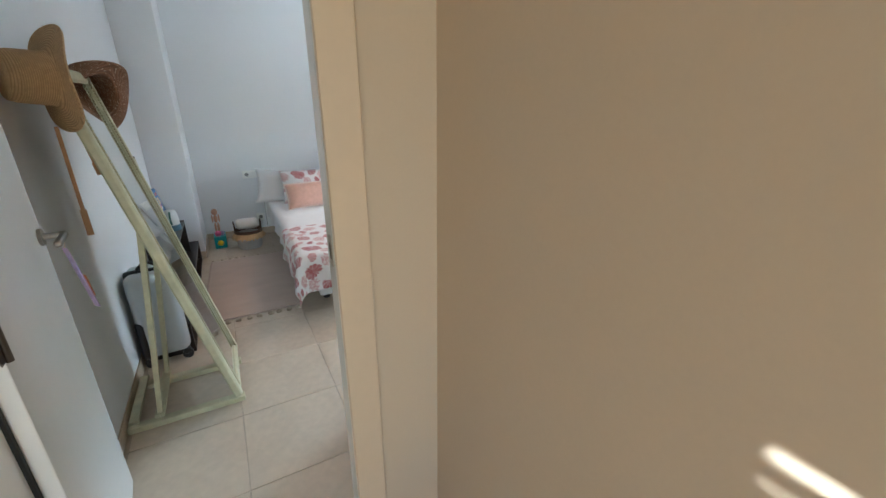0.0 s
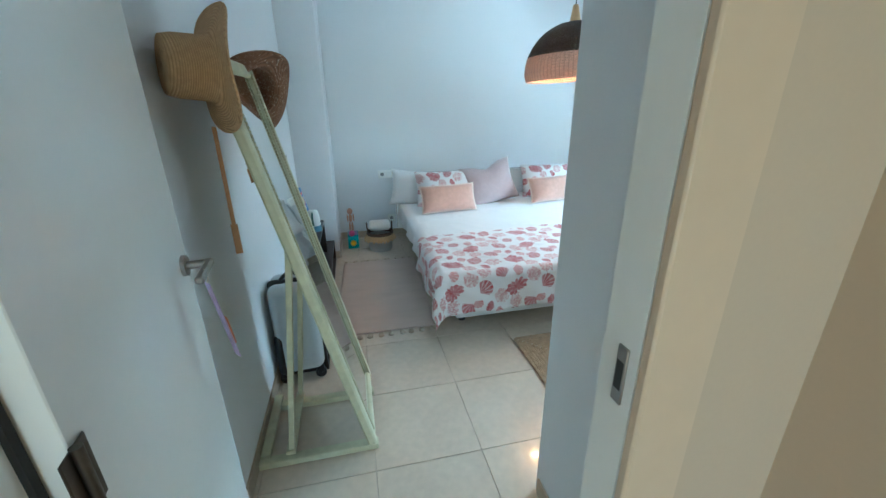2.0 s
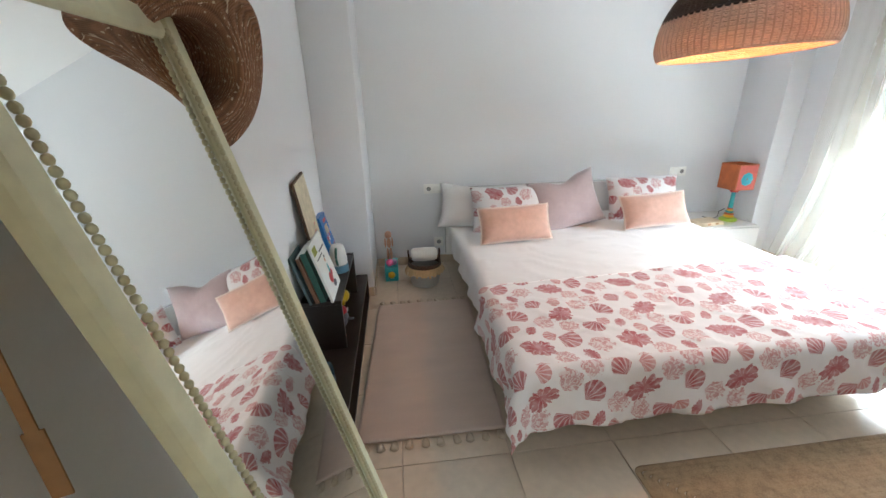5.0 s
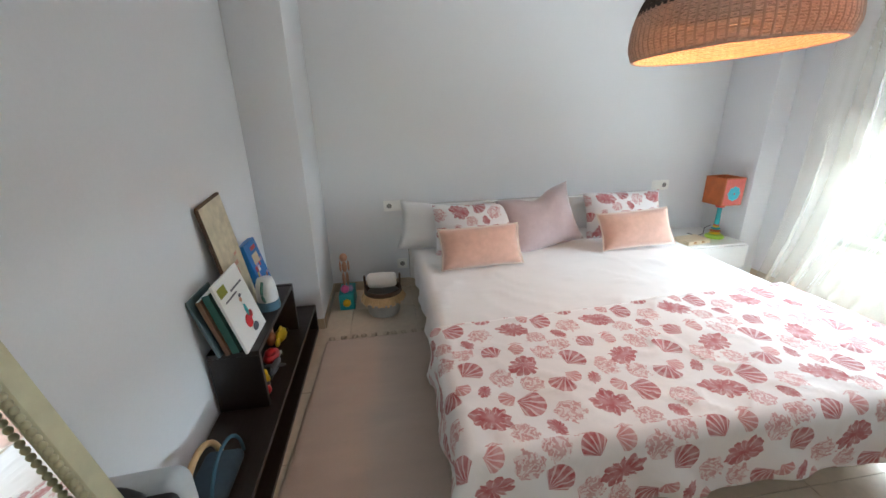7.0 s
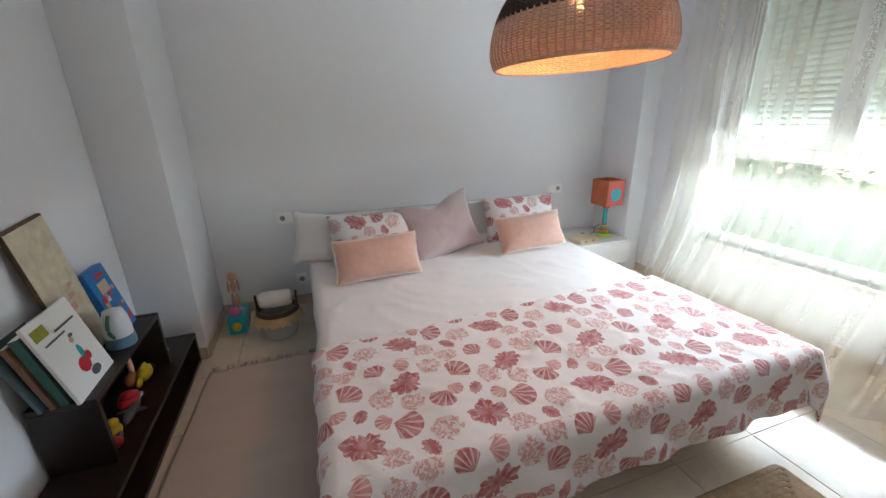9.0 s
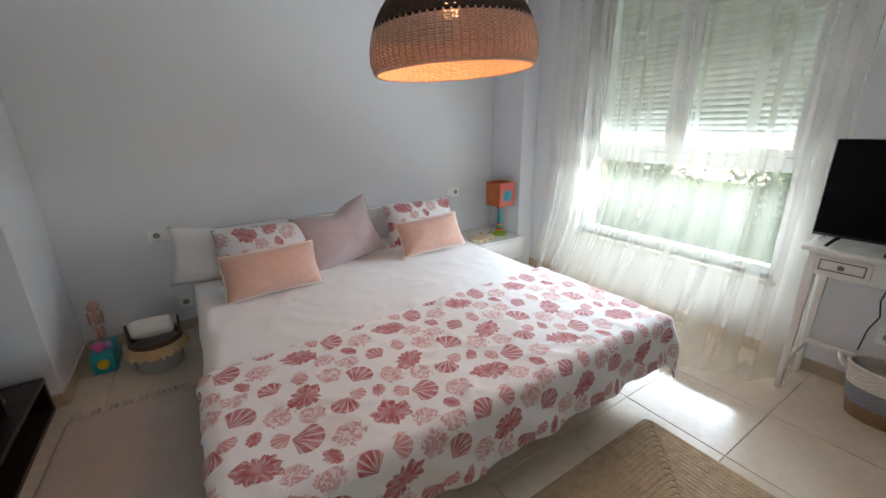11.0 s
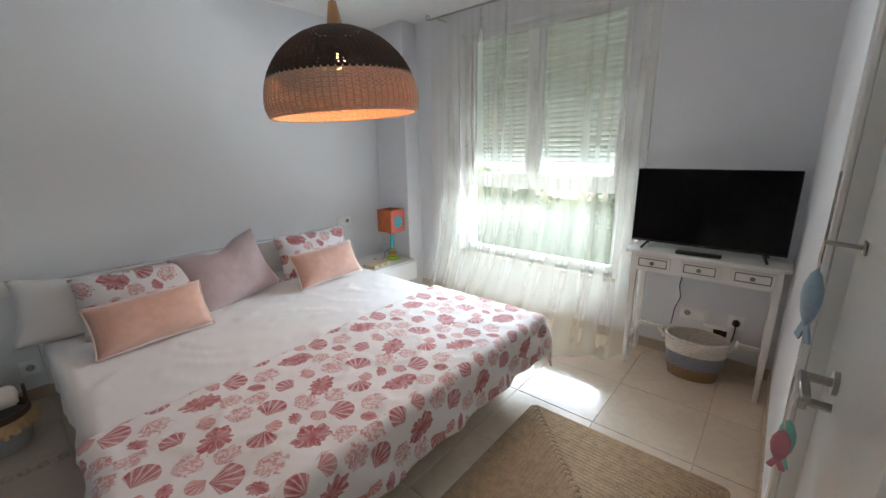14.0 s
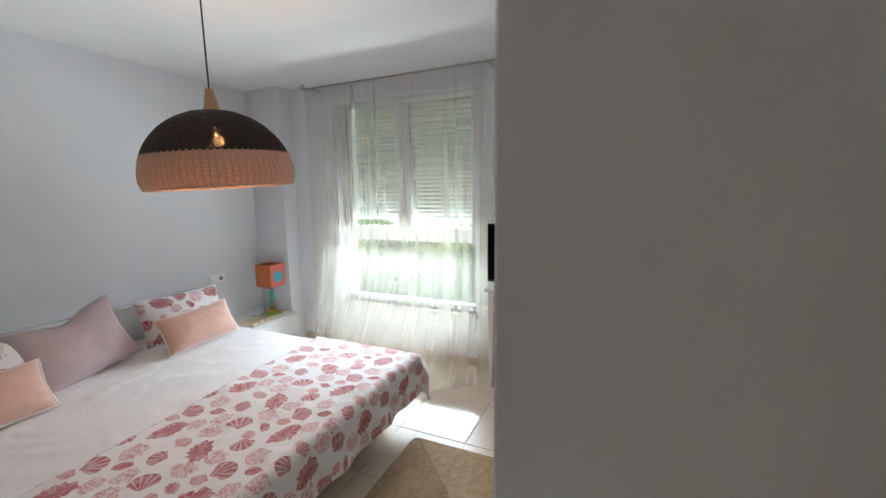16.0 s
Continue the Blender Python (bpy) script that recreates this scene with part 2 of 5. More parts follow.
def slat_mat():
    m, n, l = nodes_of("shutter_slat")
    b = n["Principled BSDF"]
    b.inputs["Base Color"].default_value = (0.72, 0.76, 0.70, 1)
    b.inputs["Roughness"].default_value = 0.5
    b.inputs["Transmission Weight"].default_value = 0.0
    tl, mx = n.new("ShaderNodeBsdfTranslucent"), n.new("ShaderNodeMixShader")
    tl.inputs[0].default_value = (0.80, 0.76, 0.62, 1)
    mx.inputs[0].default_value = 0.10
    l.new(b.outputs[0], mx.inputs[1]), l.new(tl.outputs[0], mx.inputs[2]), l.new(mx.outputs[0], n["Material Output"].inputs[0])
    return m


def glow_mat(name, color, strength):
    m, n, l = nodes_of(name)
    b = n["Principled BSDF"]
    b.inputs["Emission Color"].default_value, b.inputs["Emission Strength"].default_value = (*color, 1), strength
    return m


GLASS, MIRROR, SHEER, SLAT = glass_mat(), mirror_mat(), sheer_mat(), slat_mat()
FILAMENT = glow_mat("filament", (1.0, 0.55, 0.18), 25)


def print_mat(name, unit=0.41):
    """White cotton printed with repeating shells and corals; the unit repeats along the cloth's own coordinates."""
    m, n, l = nodes_of(name)
    b = n["Principled BSDF"]
    b.inputs["Roughness"].default_value, b.inputs["Sheen Weight"].default_value = 0.9, 0.2

    def math_node(op, a, c=None, d=None):
        q = n.new("ShaderNodeMath")
        q.operation = op
        for k, v in enumerate((a, c, d)):
            if v is None:
                continue
            if isinstance(v, (int, float)):
                q.inputs[k].default_value = v
            else:
                l.new(v, q.inputs[k])
        return q.outputs[0]

    uv, sep, warp = n.new("ShaderNodeUVMap"), n.new("ShaderNodeSeparateXYZ"), n.new("ShaderNodeTexNoise")
    warp.inputs["Scale"].default_value, warp.inputs["Detail"].default_value = 55, 3
    l.new(uv.outputs[0], warp.inputs["Vector"]), l.new(uv.outputs[0], sep.inputs[0])
    px, py = unit, unit * 1.18
    lump = n.new("ShaderNodeTexNoise")
    lump.inputs["Scale"].default_value, lump.inputs["Detail"].default_value = 16, 2
    l.new(uv.outputs[0], lump.inputs["Vector"])
    row = math_node("FLOOR", math_node("DIVIDE", sep.outputs[1], py))
    su = math_node("ADD", sep.outputs[0], math_node("MULTIPLY", row, px * 0.44))
    wob = math_node("MULTIPLY_ADD", warp.outputs[0], 0.05, -0.025)
    # kind, centre (in units), radius, turn
    motifs = [("blob", 0.20, 0.22, 0.074, 0.3), ("blob", 0.66, 0.70, 0.070, 2.6), ("shell", 0.56, 0.30, 0.066, 0.5),
              ("shell", 0.16, 0.73, 0.062, -0.7), ("shell", 0.90, 0.45, 0.056, 2.2), ("shell", 0.42, 0.92, 0.050, -2.0),
              ("bush", 0.82, 0.20, 0.058, 1.2), ("bush", 0.40, 0.60, 0.055, 0.2), ("bush", 0.92, 0.84, 0.056, -1.0),
              ("bush", 0.40, 0.07, 0.050, 2.0), ("shell", 0.04, 0.52, 0.040, 0.9), ("bush", 0.64, 0.50, 0.050, -0.4), ("bush", 0.14, 0.95, 0.052, 1.6),
              ("blob", 0.66, 0.08, 0.036, 1.0), ("blob", 0.22, 0.48, 0.034, 2.0), ("shell", 0.68, 0.93, 0.044, 0.2), ("shell", 0.38, 0.38, 0.040, 3.0)]
    dark, light = None, None
    for kind, cx, cy, size, turn in motifs:
        r = size * 0.90
        def wrap(coord, period, c):
            q = math_node("SUBTRACT", math_node("DIVIDE", coord, period), c - 0.5)
            return math_node("MULTIPLY", math_node("SUBTRACT", math_node("FRACT", q), 0.5), period)
        back = 0.0 if kind == "blob" else r * 0.85
        x = math_node("ADD", wrap(su, px, cx), back * math.cos(turn))
        y = math_node("SUBTRACT", wrap(sep.outputs[1], py, cy), back * math.sin(turn))
        rad = math_node("SQRT", math_node("ADD", math_node("MULTIPLY", x, x), math_node("MULTIPLY", y, y)))
        ang = math_node("WRAP", math_node("ADD", math_node("ARCTAN2", y, x), turn), math.pi, -math.pi)
        if kind == "blob":
            # a lumpy clump: scalloped rim, a few deep notches and pale veins running in
            scallop = math_node("MULTIPLY", math_node("ABSOLUTE", math_node("SINE", math_node("MULTIPLY_ADD", ang, 5.5, turn))), r * -0.16)
            swell = math_node("MULTIPLY", math_node("SUBTRACT", lump.outputs[0], 0.5), r * 0.9)
            edge = math_node("ADD", math_node("ADD", rad, scallop), math_node("ADD", swell, math_node("MULTIPLY", wob, 0.45)))
            squash = math_node("ADD", edge, math_node("MULTIPLY", math_node("ABSOLUTE", math_node("SINE", ang)), r * 0.36))
            body = math_node("LESS_THAN", squash, r * 0.98)
            rays = math_node("SINE", math_node("ADD", math_node("MULTIPLY", ang, 11), math_node("MULTIPLY", wob, 160)))
            vein = math_node("MULTIPLY", math_node("GREATER_THAN", rays, 0.86), math_node("GREATER_THAN", squash, r * 0.45))
            mask = math_node("MULTIPLY", body, math_node("MULTIPLY_ADD", vein, -0.4, 1.0))
            dark = mask if dark is None else math_node("MAXIMUM", dark, mask)
            continue
        shifted = math_node("ABSOLUTE", ang)
        if kind == "shell":
            fan = math_node("MULTIPLY", math_node("LESS_THAN", shifted, 1.0), math_node("LESS_THAN", math_node("ADD", rad, math_node("MULTIPLY", math_node("MULTIPLY", shifted, shifted), r * 0.5)), r * 1.65))
            ribs = math_node("GREATER_THAN", math_node("SINE", math_node("MULTIPLY_ADD", ang, 17, 0.8)), -0.55)
            mask = math_node("MULTIPLY", fan, math_node("MULTIPLY_ADD", ribs, 0.5, 0.5))
            if r > 0.045:
                dark = math_node("MAXIMUM", dark, mask)
            else:
                light = mask if light is None else math_node("MAXIMUM", light, mask)
        else:
            twigs = math_node("SINE", math_node("ADD", math_node("MULTIPLY", ang, 10), math_node("MULTIPLY", wob, 420)))
            solid = math_node("GREATER_THAN", twigs, math_node("MULTIPLY_ADD", shifted, 0.3, -0.35))
            crown = math_node("LESS_THAN", math_node("ADD", math_node("ADD", rad, math_node("MULTIPLY", wob, 1.6)), math_node("MULTIPLY", math_node("MULTIPLY", shifted, shifted), r * 0.75)), r * 1.8)
            mask = math_node("MULTIPLY", math_node("MULTIPLY_ADD", solid, 0.6, 0.25), math_node("MULTIPLY", crown, math_node("LESS_THAN", shifted, 1.15)))
            light = mask if light is None else math_node("MAXIMUM", light, mask)
    tone = n.new("ShaderNodeTexNoise")
    tone.inputs["Scale"].default_value = 30
    l.new(uv.outputs[0], tone.inputs["Vector"])
    base, one, two = n.new("ShaderNodeMix"), n.new("ShaderNodeMix"), n.new("ShaderNodeMix")
    for q in (base, one, two):
        q.data_type = "RGBA"
    base.inputs[6].default_value, base.inputs[7].default_value = (0.78, 0.76, 0.76, 1), (0.81, 0.79, 0.79, 1)
    l.new(tone.outputs[0], base.inputs[0])
    l.new(base.outputs[2], one.inputs[6])
    one.inputs[7].default_value, two.inputs[7].default_value = (0.52, 0.17, 0.17, 1), (0.40, 0.085, 0.095, 1)
    l.new(math_node("MULTIPLY", light, math_node("MULTIPLY_ADD", tone.outputs[0], 0.9, 0.35)), one.inputs[0])
    l.new(one.outputs[2], two.inputs[6])
    l.new(math_node("MULTIPLY", dark, math_node("MULTIPLY_ADD", tone.outputs[0], 0.9, 0.42)), two.inputs[0])
    l.new(two.outputs[2], b.inputs["Base Color"])
    cre, bp = n.new("ShaderNodeTexNoise"), n.new("ShaderNodeBump")
    cre.inputs["Scale"].default_value, cre.inputs["Detail"].default_value = 14, 5
    bp.inputs["Strength"].default_value, bp.inputs["Distance"].default_value = 0.35, 0.006
    l.new(uv.outputs[0], cre.inputs["Vector"]), l.new(cre.outputs[0], bp.inputs["Height"]), l.new(bp.outputs[0], b.inputs["Normal"])
    return m


PRINT = print_mat("printed_cotton")
PRINTSMALL = print_mat("printed_cotton_fine", 0.40)


# ---- mesh helpers ----
def box(bm, x0, x1, y0, y1, z0, z1, bevel=0.0, seg=1, m=None):
    r = bmesh.ops.create_cube(bm, size=1.0, matrix=Matrix.Translation(((x0 + x1) / 2, (y0 + y1) / 2, (z0 + z1) / 2)) @ Matrix.Diagonal((x1 - x0, y1 - y0, z1 - z0, 1)))
    vs = r["verts"]
    if bevel:
        es = list({e for v in vs for e in v.link_edges})
        out = bmesh.ops.bevel(bm, geom=es, offset=bevel, segments=seg, affect="EDGES", profile=0.5)
        vs = list({v for f in out["faces"] for v in f.verts} | {v for v in vs if v.is_valid})
    if m is not None:
        bmesh.ops.transform(bm, matrix=m, verts=vs)
    return bm


def boxed(*a, **k):
    return box(bmesh.new(), *a, **k)


def rod(bm, a, b, r0, r1=None, seg=14, cap=True):
    """A round bar from a to b, tapering from r0 to r1."""
    a, b = Vector(a), Vector(b)
    r1 = r0 if r1 is None else r1
    m = Matrix.Translation((a + b) / 2) @ (b - a).to_track_quat("Z", "Y").to_matrix().to_4x4()
    bmesh.ops.create_cone(bm, cap_ends=cap, segments=seg, radius1=r0, radius2=r1, depth=(b - a).length, matrix=m)
    return bm


def beam(bm, a, b, w, h, side=(0, 1, 0), bevel=0.003):
    """A squared bar from a to b, w along side and h across."""
    a, b, s = Vector(a), Vector(b), Vector(side)
    z = (b - a).normalized()
    s = (s - z * s.dot(z)).normalized()
    m = Matrix((s, z.cross(s), z)).transposed().to_4x4()
    m.translation = (a + b) / 2
    d = (b - a).length
    return box(bm, -w / 2, w / 2, -h / 2, h / 2, -d / 2, d / 2, bevel, m=m)


def lathe(bm, profile, seg=28, m=None, squash=1.0):
    """Turns (radius, height) pairs round z."""
    rings = []
    for r, z in profile:
        rings.append([bm.verts.new((max(r, 1e-4) * math.cos(k * math.tau / seg), squash * max(r, 1e-4) * math.sin(k * math.tau / seg), z)) for k in range(seg)])
    for a, b in zip(rings, rings[1:]):
        for k in range(seg):
            bm.faces.new((a[k], a[(k + 1) % seg], b[(k + 1) % seg], b[k]))
    if m is not None:
        bmesh.ops.transform(bm, matrix=m, verts=[v for r in rings for v in r])
    return bm


def tube(bm, pts, r, seg=8):
    """A round cord along points."""
    pts = [Vector(p) for p in pts]
    rings = []
    for i, p in enumerate(pts):
        d = (pts[min(i + 1, len(pts) - 1)] - pts[max(i - 1, 0)]).normalized()
        q = d.to_track_quat("Z", "Y")
        rings.append([bm.verts.new(p + q @ Vector((r * math.cos(k * math.tau / seg), r * math.sin(k * math.tau / seg), 0))) for k in range(seg)])
    for a, b in zip(rings, rings[1:]):
        for k in range(seg):
            bm.faces.new((a[k], a[(k + 1) % seg], b[(k + 1) % seg], b[k]))
    bm.faces.new(rings[0][::-1]), bm.faces.new(rings[-1])
    return bm


def sheet(bm, nu, nv, fn, uvs=None, thick=0.0):
    """A grid of points fn(u, v), u and v from 0 to 1, with its own flat coordinates."""
    g = [[bm.verts.new(fn(i / nu, j / nv)) for j in range(nv + 1)] for i in range(nu + 1)]
    lay = bm.loops.layers.uv.verify()
    for i in range(nu):
        for j in range(nv):
            f = bm.faces.new((g[i][j], g[i + 1][j], g[i + 1][j + 1], g[i][j + 1]))
            for loop, (a, b) in zip(f.loops, ((i, j), (i + 1, j), (i + 1, j + 1), (i, j + 1))):
                loop[lay].uv = uvs(a / nu, b / nv) if uvs else (a / nu, b / nv)
    return bm


def finish(bm, name, material, smooth=None):
    bmesh.ops.recalc_face_normals(bm, faces=bm.faces)
    me = bpy.data.meshes.new(name)
    bm.to_mesh(me)
    bm.free()
    me.materials.append(material)
    if smooth is not None:
        me.polygons.foreach_set("use_smooth", [True] * len(me.polygons))
        me.set_sharp_from_angle(angle=radians(smooth))
    return me


def part(name, bm, material, parent, label="", smooth=40):
    ob = new(name, finish(bm, name, material, smooth))
    ob.parent = parent
    if label:
        ob["label"] = label
    return ob


def thing(name, label, category, group="", at=(0, 0, 0), turn=0, kind=""):
    ob = new(name)
    ob.matrix_basis = pose(*at, 0, 0, turn)
    ob.empty_display_size = 0.05
    return tagged(ob, label, category, group, kind)


def structure(name, bm, material, label="", category="", smooth=40):
    return tagged(new(name, finish(bm, name, material, smooth)), label, category, kind="structure")


def cushion(w, h, d, seed=0, pinch=0.06, n=22, dent=0.0):
    """A stuffed pillow of width w (x) and height h (z), thickness d (y), with pointed corners and creases."""
    bm = bmesh.new()
    for side in (-1, 1):
        def fn(u, v):
            a, b = 2 * u - 1, 2 * v - 1
            ea, eb = 1 - abs(a) ** 3.2, 1 - abs(b) ** 3.2
            full = max(ea * eb, 0) ** 0.5
            x = a * w / 2 * (1 - pinch * (1 - b * b))
            z = b * h / 2 * (1 - pinch * (1 - a * a))
            z -= dent * math.exp(-(a / 0.35) ** 2) * (b + 1) / 2
            cr = noise.noise((a * 2.6 + seed, b * 2.6, seed * 1.7)) * 0.10 + noise.noise((a * 6 + seed, b * 5, side)) * 0.045
            return Vector((x, side * d / 2 * full * (1 + cr), z))
        sheet(bm, n, n, fn, lambda u, v: (u * w, v * h + side * 0.31 + seed))
    bmesh.ops.remove_doubles(bm, verts=bm.verts, dist=0.0008)
    return bm


# ---- shell of the place ----
XS, XW, YH, ZC = 1.295, 5.05, 7.54, 2.50      # side wall, window wall, head wall, ceiling
YB, XP, JYR = 4.26, 2.367, 3.655                            # back wall, passage wall, room face of the entrance wall

structure("wall_head", boxed(XS - 0.12, XW + 0.12, YH, YH + 0.14, -0.02, ZC + 0.05), WALL, "pale grey painted plaster wall behind the bed", "wall")
structure("wall_side", boxed(XS - 0.12, XS, 3.72, YH, -0.02, ZC + 0.05), WALL, "pale grey painted plaster side wall", "wall")
bm = boxed(XS, 1.598, 6.955, YH, 0, ZC, 0.006, 2)
structure("pillar_1", bm, WALL, "pale grey plastered corner pillar", "pillar")
bm = boxed(4.87, XW, 7.13, YH, 0, ZC, 0.006, 2)
structure("pillar_2", bm, WALL, "pale grey plastered corner pillar", "pillar")
WY0, WY1, WZ0, WZ1 = 5.22, 6.62, 0.46, 2.32
bm = bmesh.new()
box(bm, XW, XW + 0.26, WY1, YH + 0.14, -0.02, ZC + 0.05)
box(bm, XW, XW + 0.26, 4.1, WY0, -0.02, ZC + 0.05)
box(bm, XW, XW + 0.26, WY0, WY1, -0.02, WZ0)
box(bm, XW, XW + 0.26, WY0, WY1, WZ1, ZC + 0.05)
structure("wall_window", bm, WALL, "pale grey painted plaster wall with a window opening", "wall")
bm = bmesh.new()
DX0, DX1 = 2.70, 3.50
box(bm, XP + 0.12, DX0, YB - 0.12, YB, -0.02, ZC + 0.05)
box(bm, DX1, XW, YB - 0.12, YB, -0.02, ZC + 0.05)
box(bm, DX0, DX1, YB - 0.12, YB, 2.06, ZC + 0.05)
structure("wall_back", bm, WALL, "pale grey painted plaster back wall with a door opening", "wall")
structure("wall_passage", boxed(XP, XP + 0.12, JYR, YB + 0.02, -0.02, ZC + 0.05, 0.004), WALL, "pale grey painted plaster wall beside the entrance", "wall")
structure("wall_bathroom", boxed(XP + 0.12, XW + 0.26, 3.0, 3.1, -0.02, ZC), WALL, "plain painted wall behind the closed door", "wall")
bm = bmesh.new()
JX0, JX1, JY0, JY1 = 1.40, 2.083, 3.60, 3.72
box(bm, 0.4, JX0 - 0.02, JY0, JY1, -0.02, ZC + 0.05)
box(bm, JX1 + 0.02, XP + 0.12, JY0, JYR, -0.02, ZC + 0.05)
box(bm, JX0 - 0.02, JX1 + 0.02, JY0, JYR, 2.07, ZC + 0.05)
structure("wall_doorway", bm, HALLWALL, "warm beige painted wall with the bedroom doorway", "wall")
structure("wall_hall_right", boxed(2.362, 2.49, 0.6, JY0, -0.02, ZC + 0.05), HALLWALL, "warm beige painted hall wall", "wall")
# Wall out of view; its opening is added so that sun reaches the slits.
bm = bmesh.new()
box(bm, 0.28, 0.40, 0.6, 1.3, -0.02, ZC + 0.05)
box(bm, 0.28, 0.40, 2.5, JY1, -0.02, ZC + 0.05)
box(bm, 0.28, 0.40, 1.3, 2.5, -0.02, 0.75)
box(bm, 0.28, 0.40, 1.3, 2.5, 2.1, ZC + 0.05)
structure("wall_hall_left", bm, HALLWALL, "warm beige painted hall wall, out of view, with an opening added for light", "wall")
# Added blocking panel: two slits let thin sun streaks onto the right hall wall.
bm = bmesh.new()
box(bm, 0.33, 0.35, 1.3, 1.795, 0.75, 2.1)
box(bm, 0.33, 0.35, 1.915, 2.5, 0.75, 2.1)
for z0, z1 in ((0.75, 1.776), (1.786, 1.812), (1.832, 2.1)):
    box(bm, 0.33, 0.35, 1.795, 1.915, z0, z1)
structure("shutter_hall", bm, HALLWALL, "unseen panel with narrow slits, added to shape the sun streaks", "shutter")
# Wall out of view; its opening is invented to hold the end fill lamp.
bm = bmesh.new()
box(bm, 0.28, 0.78, 0.48, 0.60, -0.02, ZC + 0.05)
box(bm, 2.12, 2.49, 0.48, 0.60, -0.02, ZC + 0.05)
box(bm, 0.78, 2.12, 0.48, 0.60, -0.02, 0.40)
box(bm, 0.78, 2.12, 0.48, 0.60, 2.28, ZC + 0.05)
structure("wall_hall_end", bm, HALLWALL, "warm beige painted hall wall, out of view, with an opening added for light", "wall")
structure("ceiling", boxed(0.2, XW + 0.26, 0.45, YH + 0.14, ZC, ZC + 0.12), CEIL, "white painted flat ceiling", "ceiling")
floor = structure("floor", boxed(0.2, XW + 0.26, 0.45, YH + 0.14, -0.06, -0.004), GROUT, "beige ceramic tile floor with thin joints", "floor")

# window: frame, middle rail, mullion, panes, shutter slats
win = thing("window_1", "white aluminium sliding window with a half-lowered shutter", "window", kind="structure")
bm = bmesh.new()
WX = XW + 0.09
for y0, y1, z0, z1 in ((WY0, WY0 + 0.05, WZ0, WZ1), (WY1 - 0.05, WY1, WZ0, WZ1), (WY0 + 0.05, WY1 - 0.05, WZ0, WZ0 + 0.05), (WY0 + 0.05, WY1 - 0.05, WZ1 - 0.05, WZ1), (WY0 + 0.05, WY1 - 0.05, 1.06, 1.14)):
    box(bm, WX, WX + 0.06, y0, y1, z0, z1, 0.004)
part("window_frame", bm, ALU, win)
bm = bmesh.new()
box(bm, WX + 0.005, WX + 0.05, 5.925, 5.985, 1.14, WZ1 - 0.05, 0.004)
for y0, y1 in ((WY0 + 0.05, 5.925), (5.985, WY1 - 0.05)):
    box(bm, WX + 0.012, WX + 0.045, y0, y1, 1.14, 1.19, 0.003)
    box(bm, WX + 0.012, WX + 0.045, y0, y0 + 0.04, 1.19, WZ1 - 0.05, 0.003)
    box(bm, WX + 0.012, WX + 0.045, y1 - 0.04, y1, 1.19, WZ1 - 0.05, 0.003)
part("sash", bm, ALU, win)
bm = boxed(WX - 0.022, WX + 0.005, 5.94, 5.965, 1.46, 1.60, 0.006, 2)
part("window_handle", bm, ALU, win, "white lever handle")
for y0, y1, z0, z1 in ((WY0 + 0.09, 5.885, 1.19, WZ1 - 0.05), (6.025, WY1 - 0.09, 1.19, WZ1 - 0.05), (WY0 + 0.05, WY1 - 0.05, WZ0 + 0.05, 1.06)):
    ob = part("pane", boxed(WX + 0.026, WX + 0.031, y0, y1, z0, z1), GLASS, win)
    ob.visible_shadow = False
part("window_sill", boxed(XW - 0.02, XW + 0.30, WY0 - 0.02, WY1 + 0.02, WZ0 - 0.03, WZ0, 0.005), PAVING, win, "pale stone sill")
def slat_shape(half, tall, bow):
    """A hollow-backed shutter slat, bowed outwards, with a narrow lip where the next one hooks in."""
    bm = bmesh.new()
    prof = [(bow * (1 - (2 * k / 8 - 1) ** 2) - 0.004, tall * (k / 8 - 0.5)) for k in range(9)]
    prof = [(-p, z) for p, z in prof] + [(0.010, tall / 2), (0.010, -tall / 2)]
    ends = [[bm.verts.new((p, y, z)) for p, z in prof] for y in (-half, half)]
    for k in range(len(prof)):
        j = (k + 1) % len(prof)
        bm.faces.new((ends[0][k], ends[0][j], ends[1][j], ends[1][k]))
    for e in ends:
        bm.faces.new(e)
    bmesh.ops.recalc_face_normals(bm, faces=bm.faces)
    return bm


slat_me = finish(slat_shape((WY1 - WY0) / 2 - 0.012, 0.0364, 0.009), "slat", SLAT, 40)
for k in range(30):
    ob = new("slat", slat_me)
    ob.parent = win
    ob.matrix_basis = pose(WX + 0.11, 5.92, 1.27 + 0.0372 * k, 0, 4, 0)

# doorway frame and casing, with the strike plate
frame_ob = thing("door_frame_1", "white painted door frame with casing seen from the hall", "door frame", kind="structure")
bm = bmesh.new()
box(bm, JX1, JX1 + 0.02, JY0 - 0.004, JYR + 0.004, 0, 2.05)
box(bm, JX0 - 0.02, JX0, JY0 - 0.004, JY1 + 0.004, 0, 2.05)
box(bm, JX0 - 0.02, JX1 + 0.02, JY0 - 0.004, JYR + 0.004, 2.05, 2.07)
part("jamb", bm, LACQUER, frame_ob)
# Casing strips in the beige that carries the warm hall light.
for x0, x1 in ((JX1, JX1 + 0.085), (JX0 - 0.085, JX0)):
    part("casing", boxed(x0, x1, JY0 - 0.02, JY0 - 0.004, 0, 2.135, 0.003), CASINGWARM, frame_ob)
part("casing", boxed(JX0 - 0.085, JX1 + 0.085, JY0 - 0.021, JY0 - 0.005, 2.05, 2.135, 0.003), CASINGWARM, frame_ob)
part("strike_plate", boxed(JX1 - 0.003, JX1 + 0.002, 3.611, 3.629, 1.048, 1.128, 0.001), STEEL, frame_ob, "brushed steel strike plate")
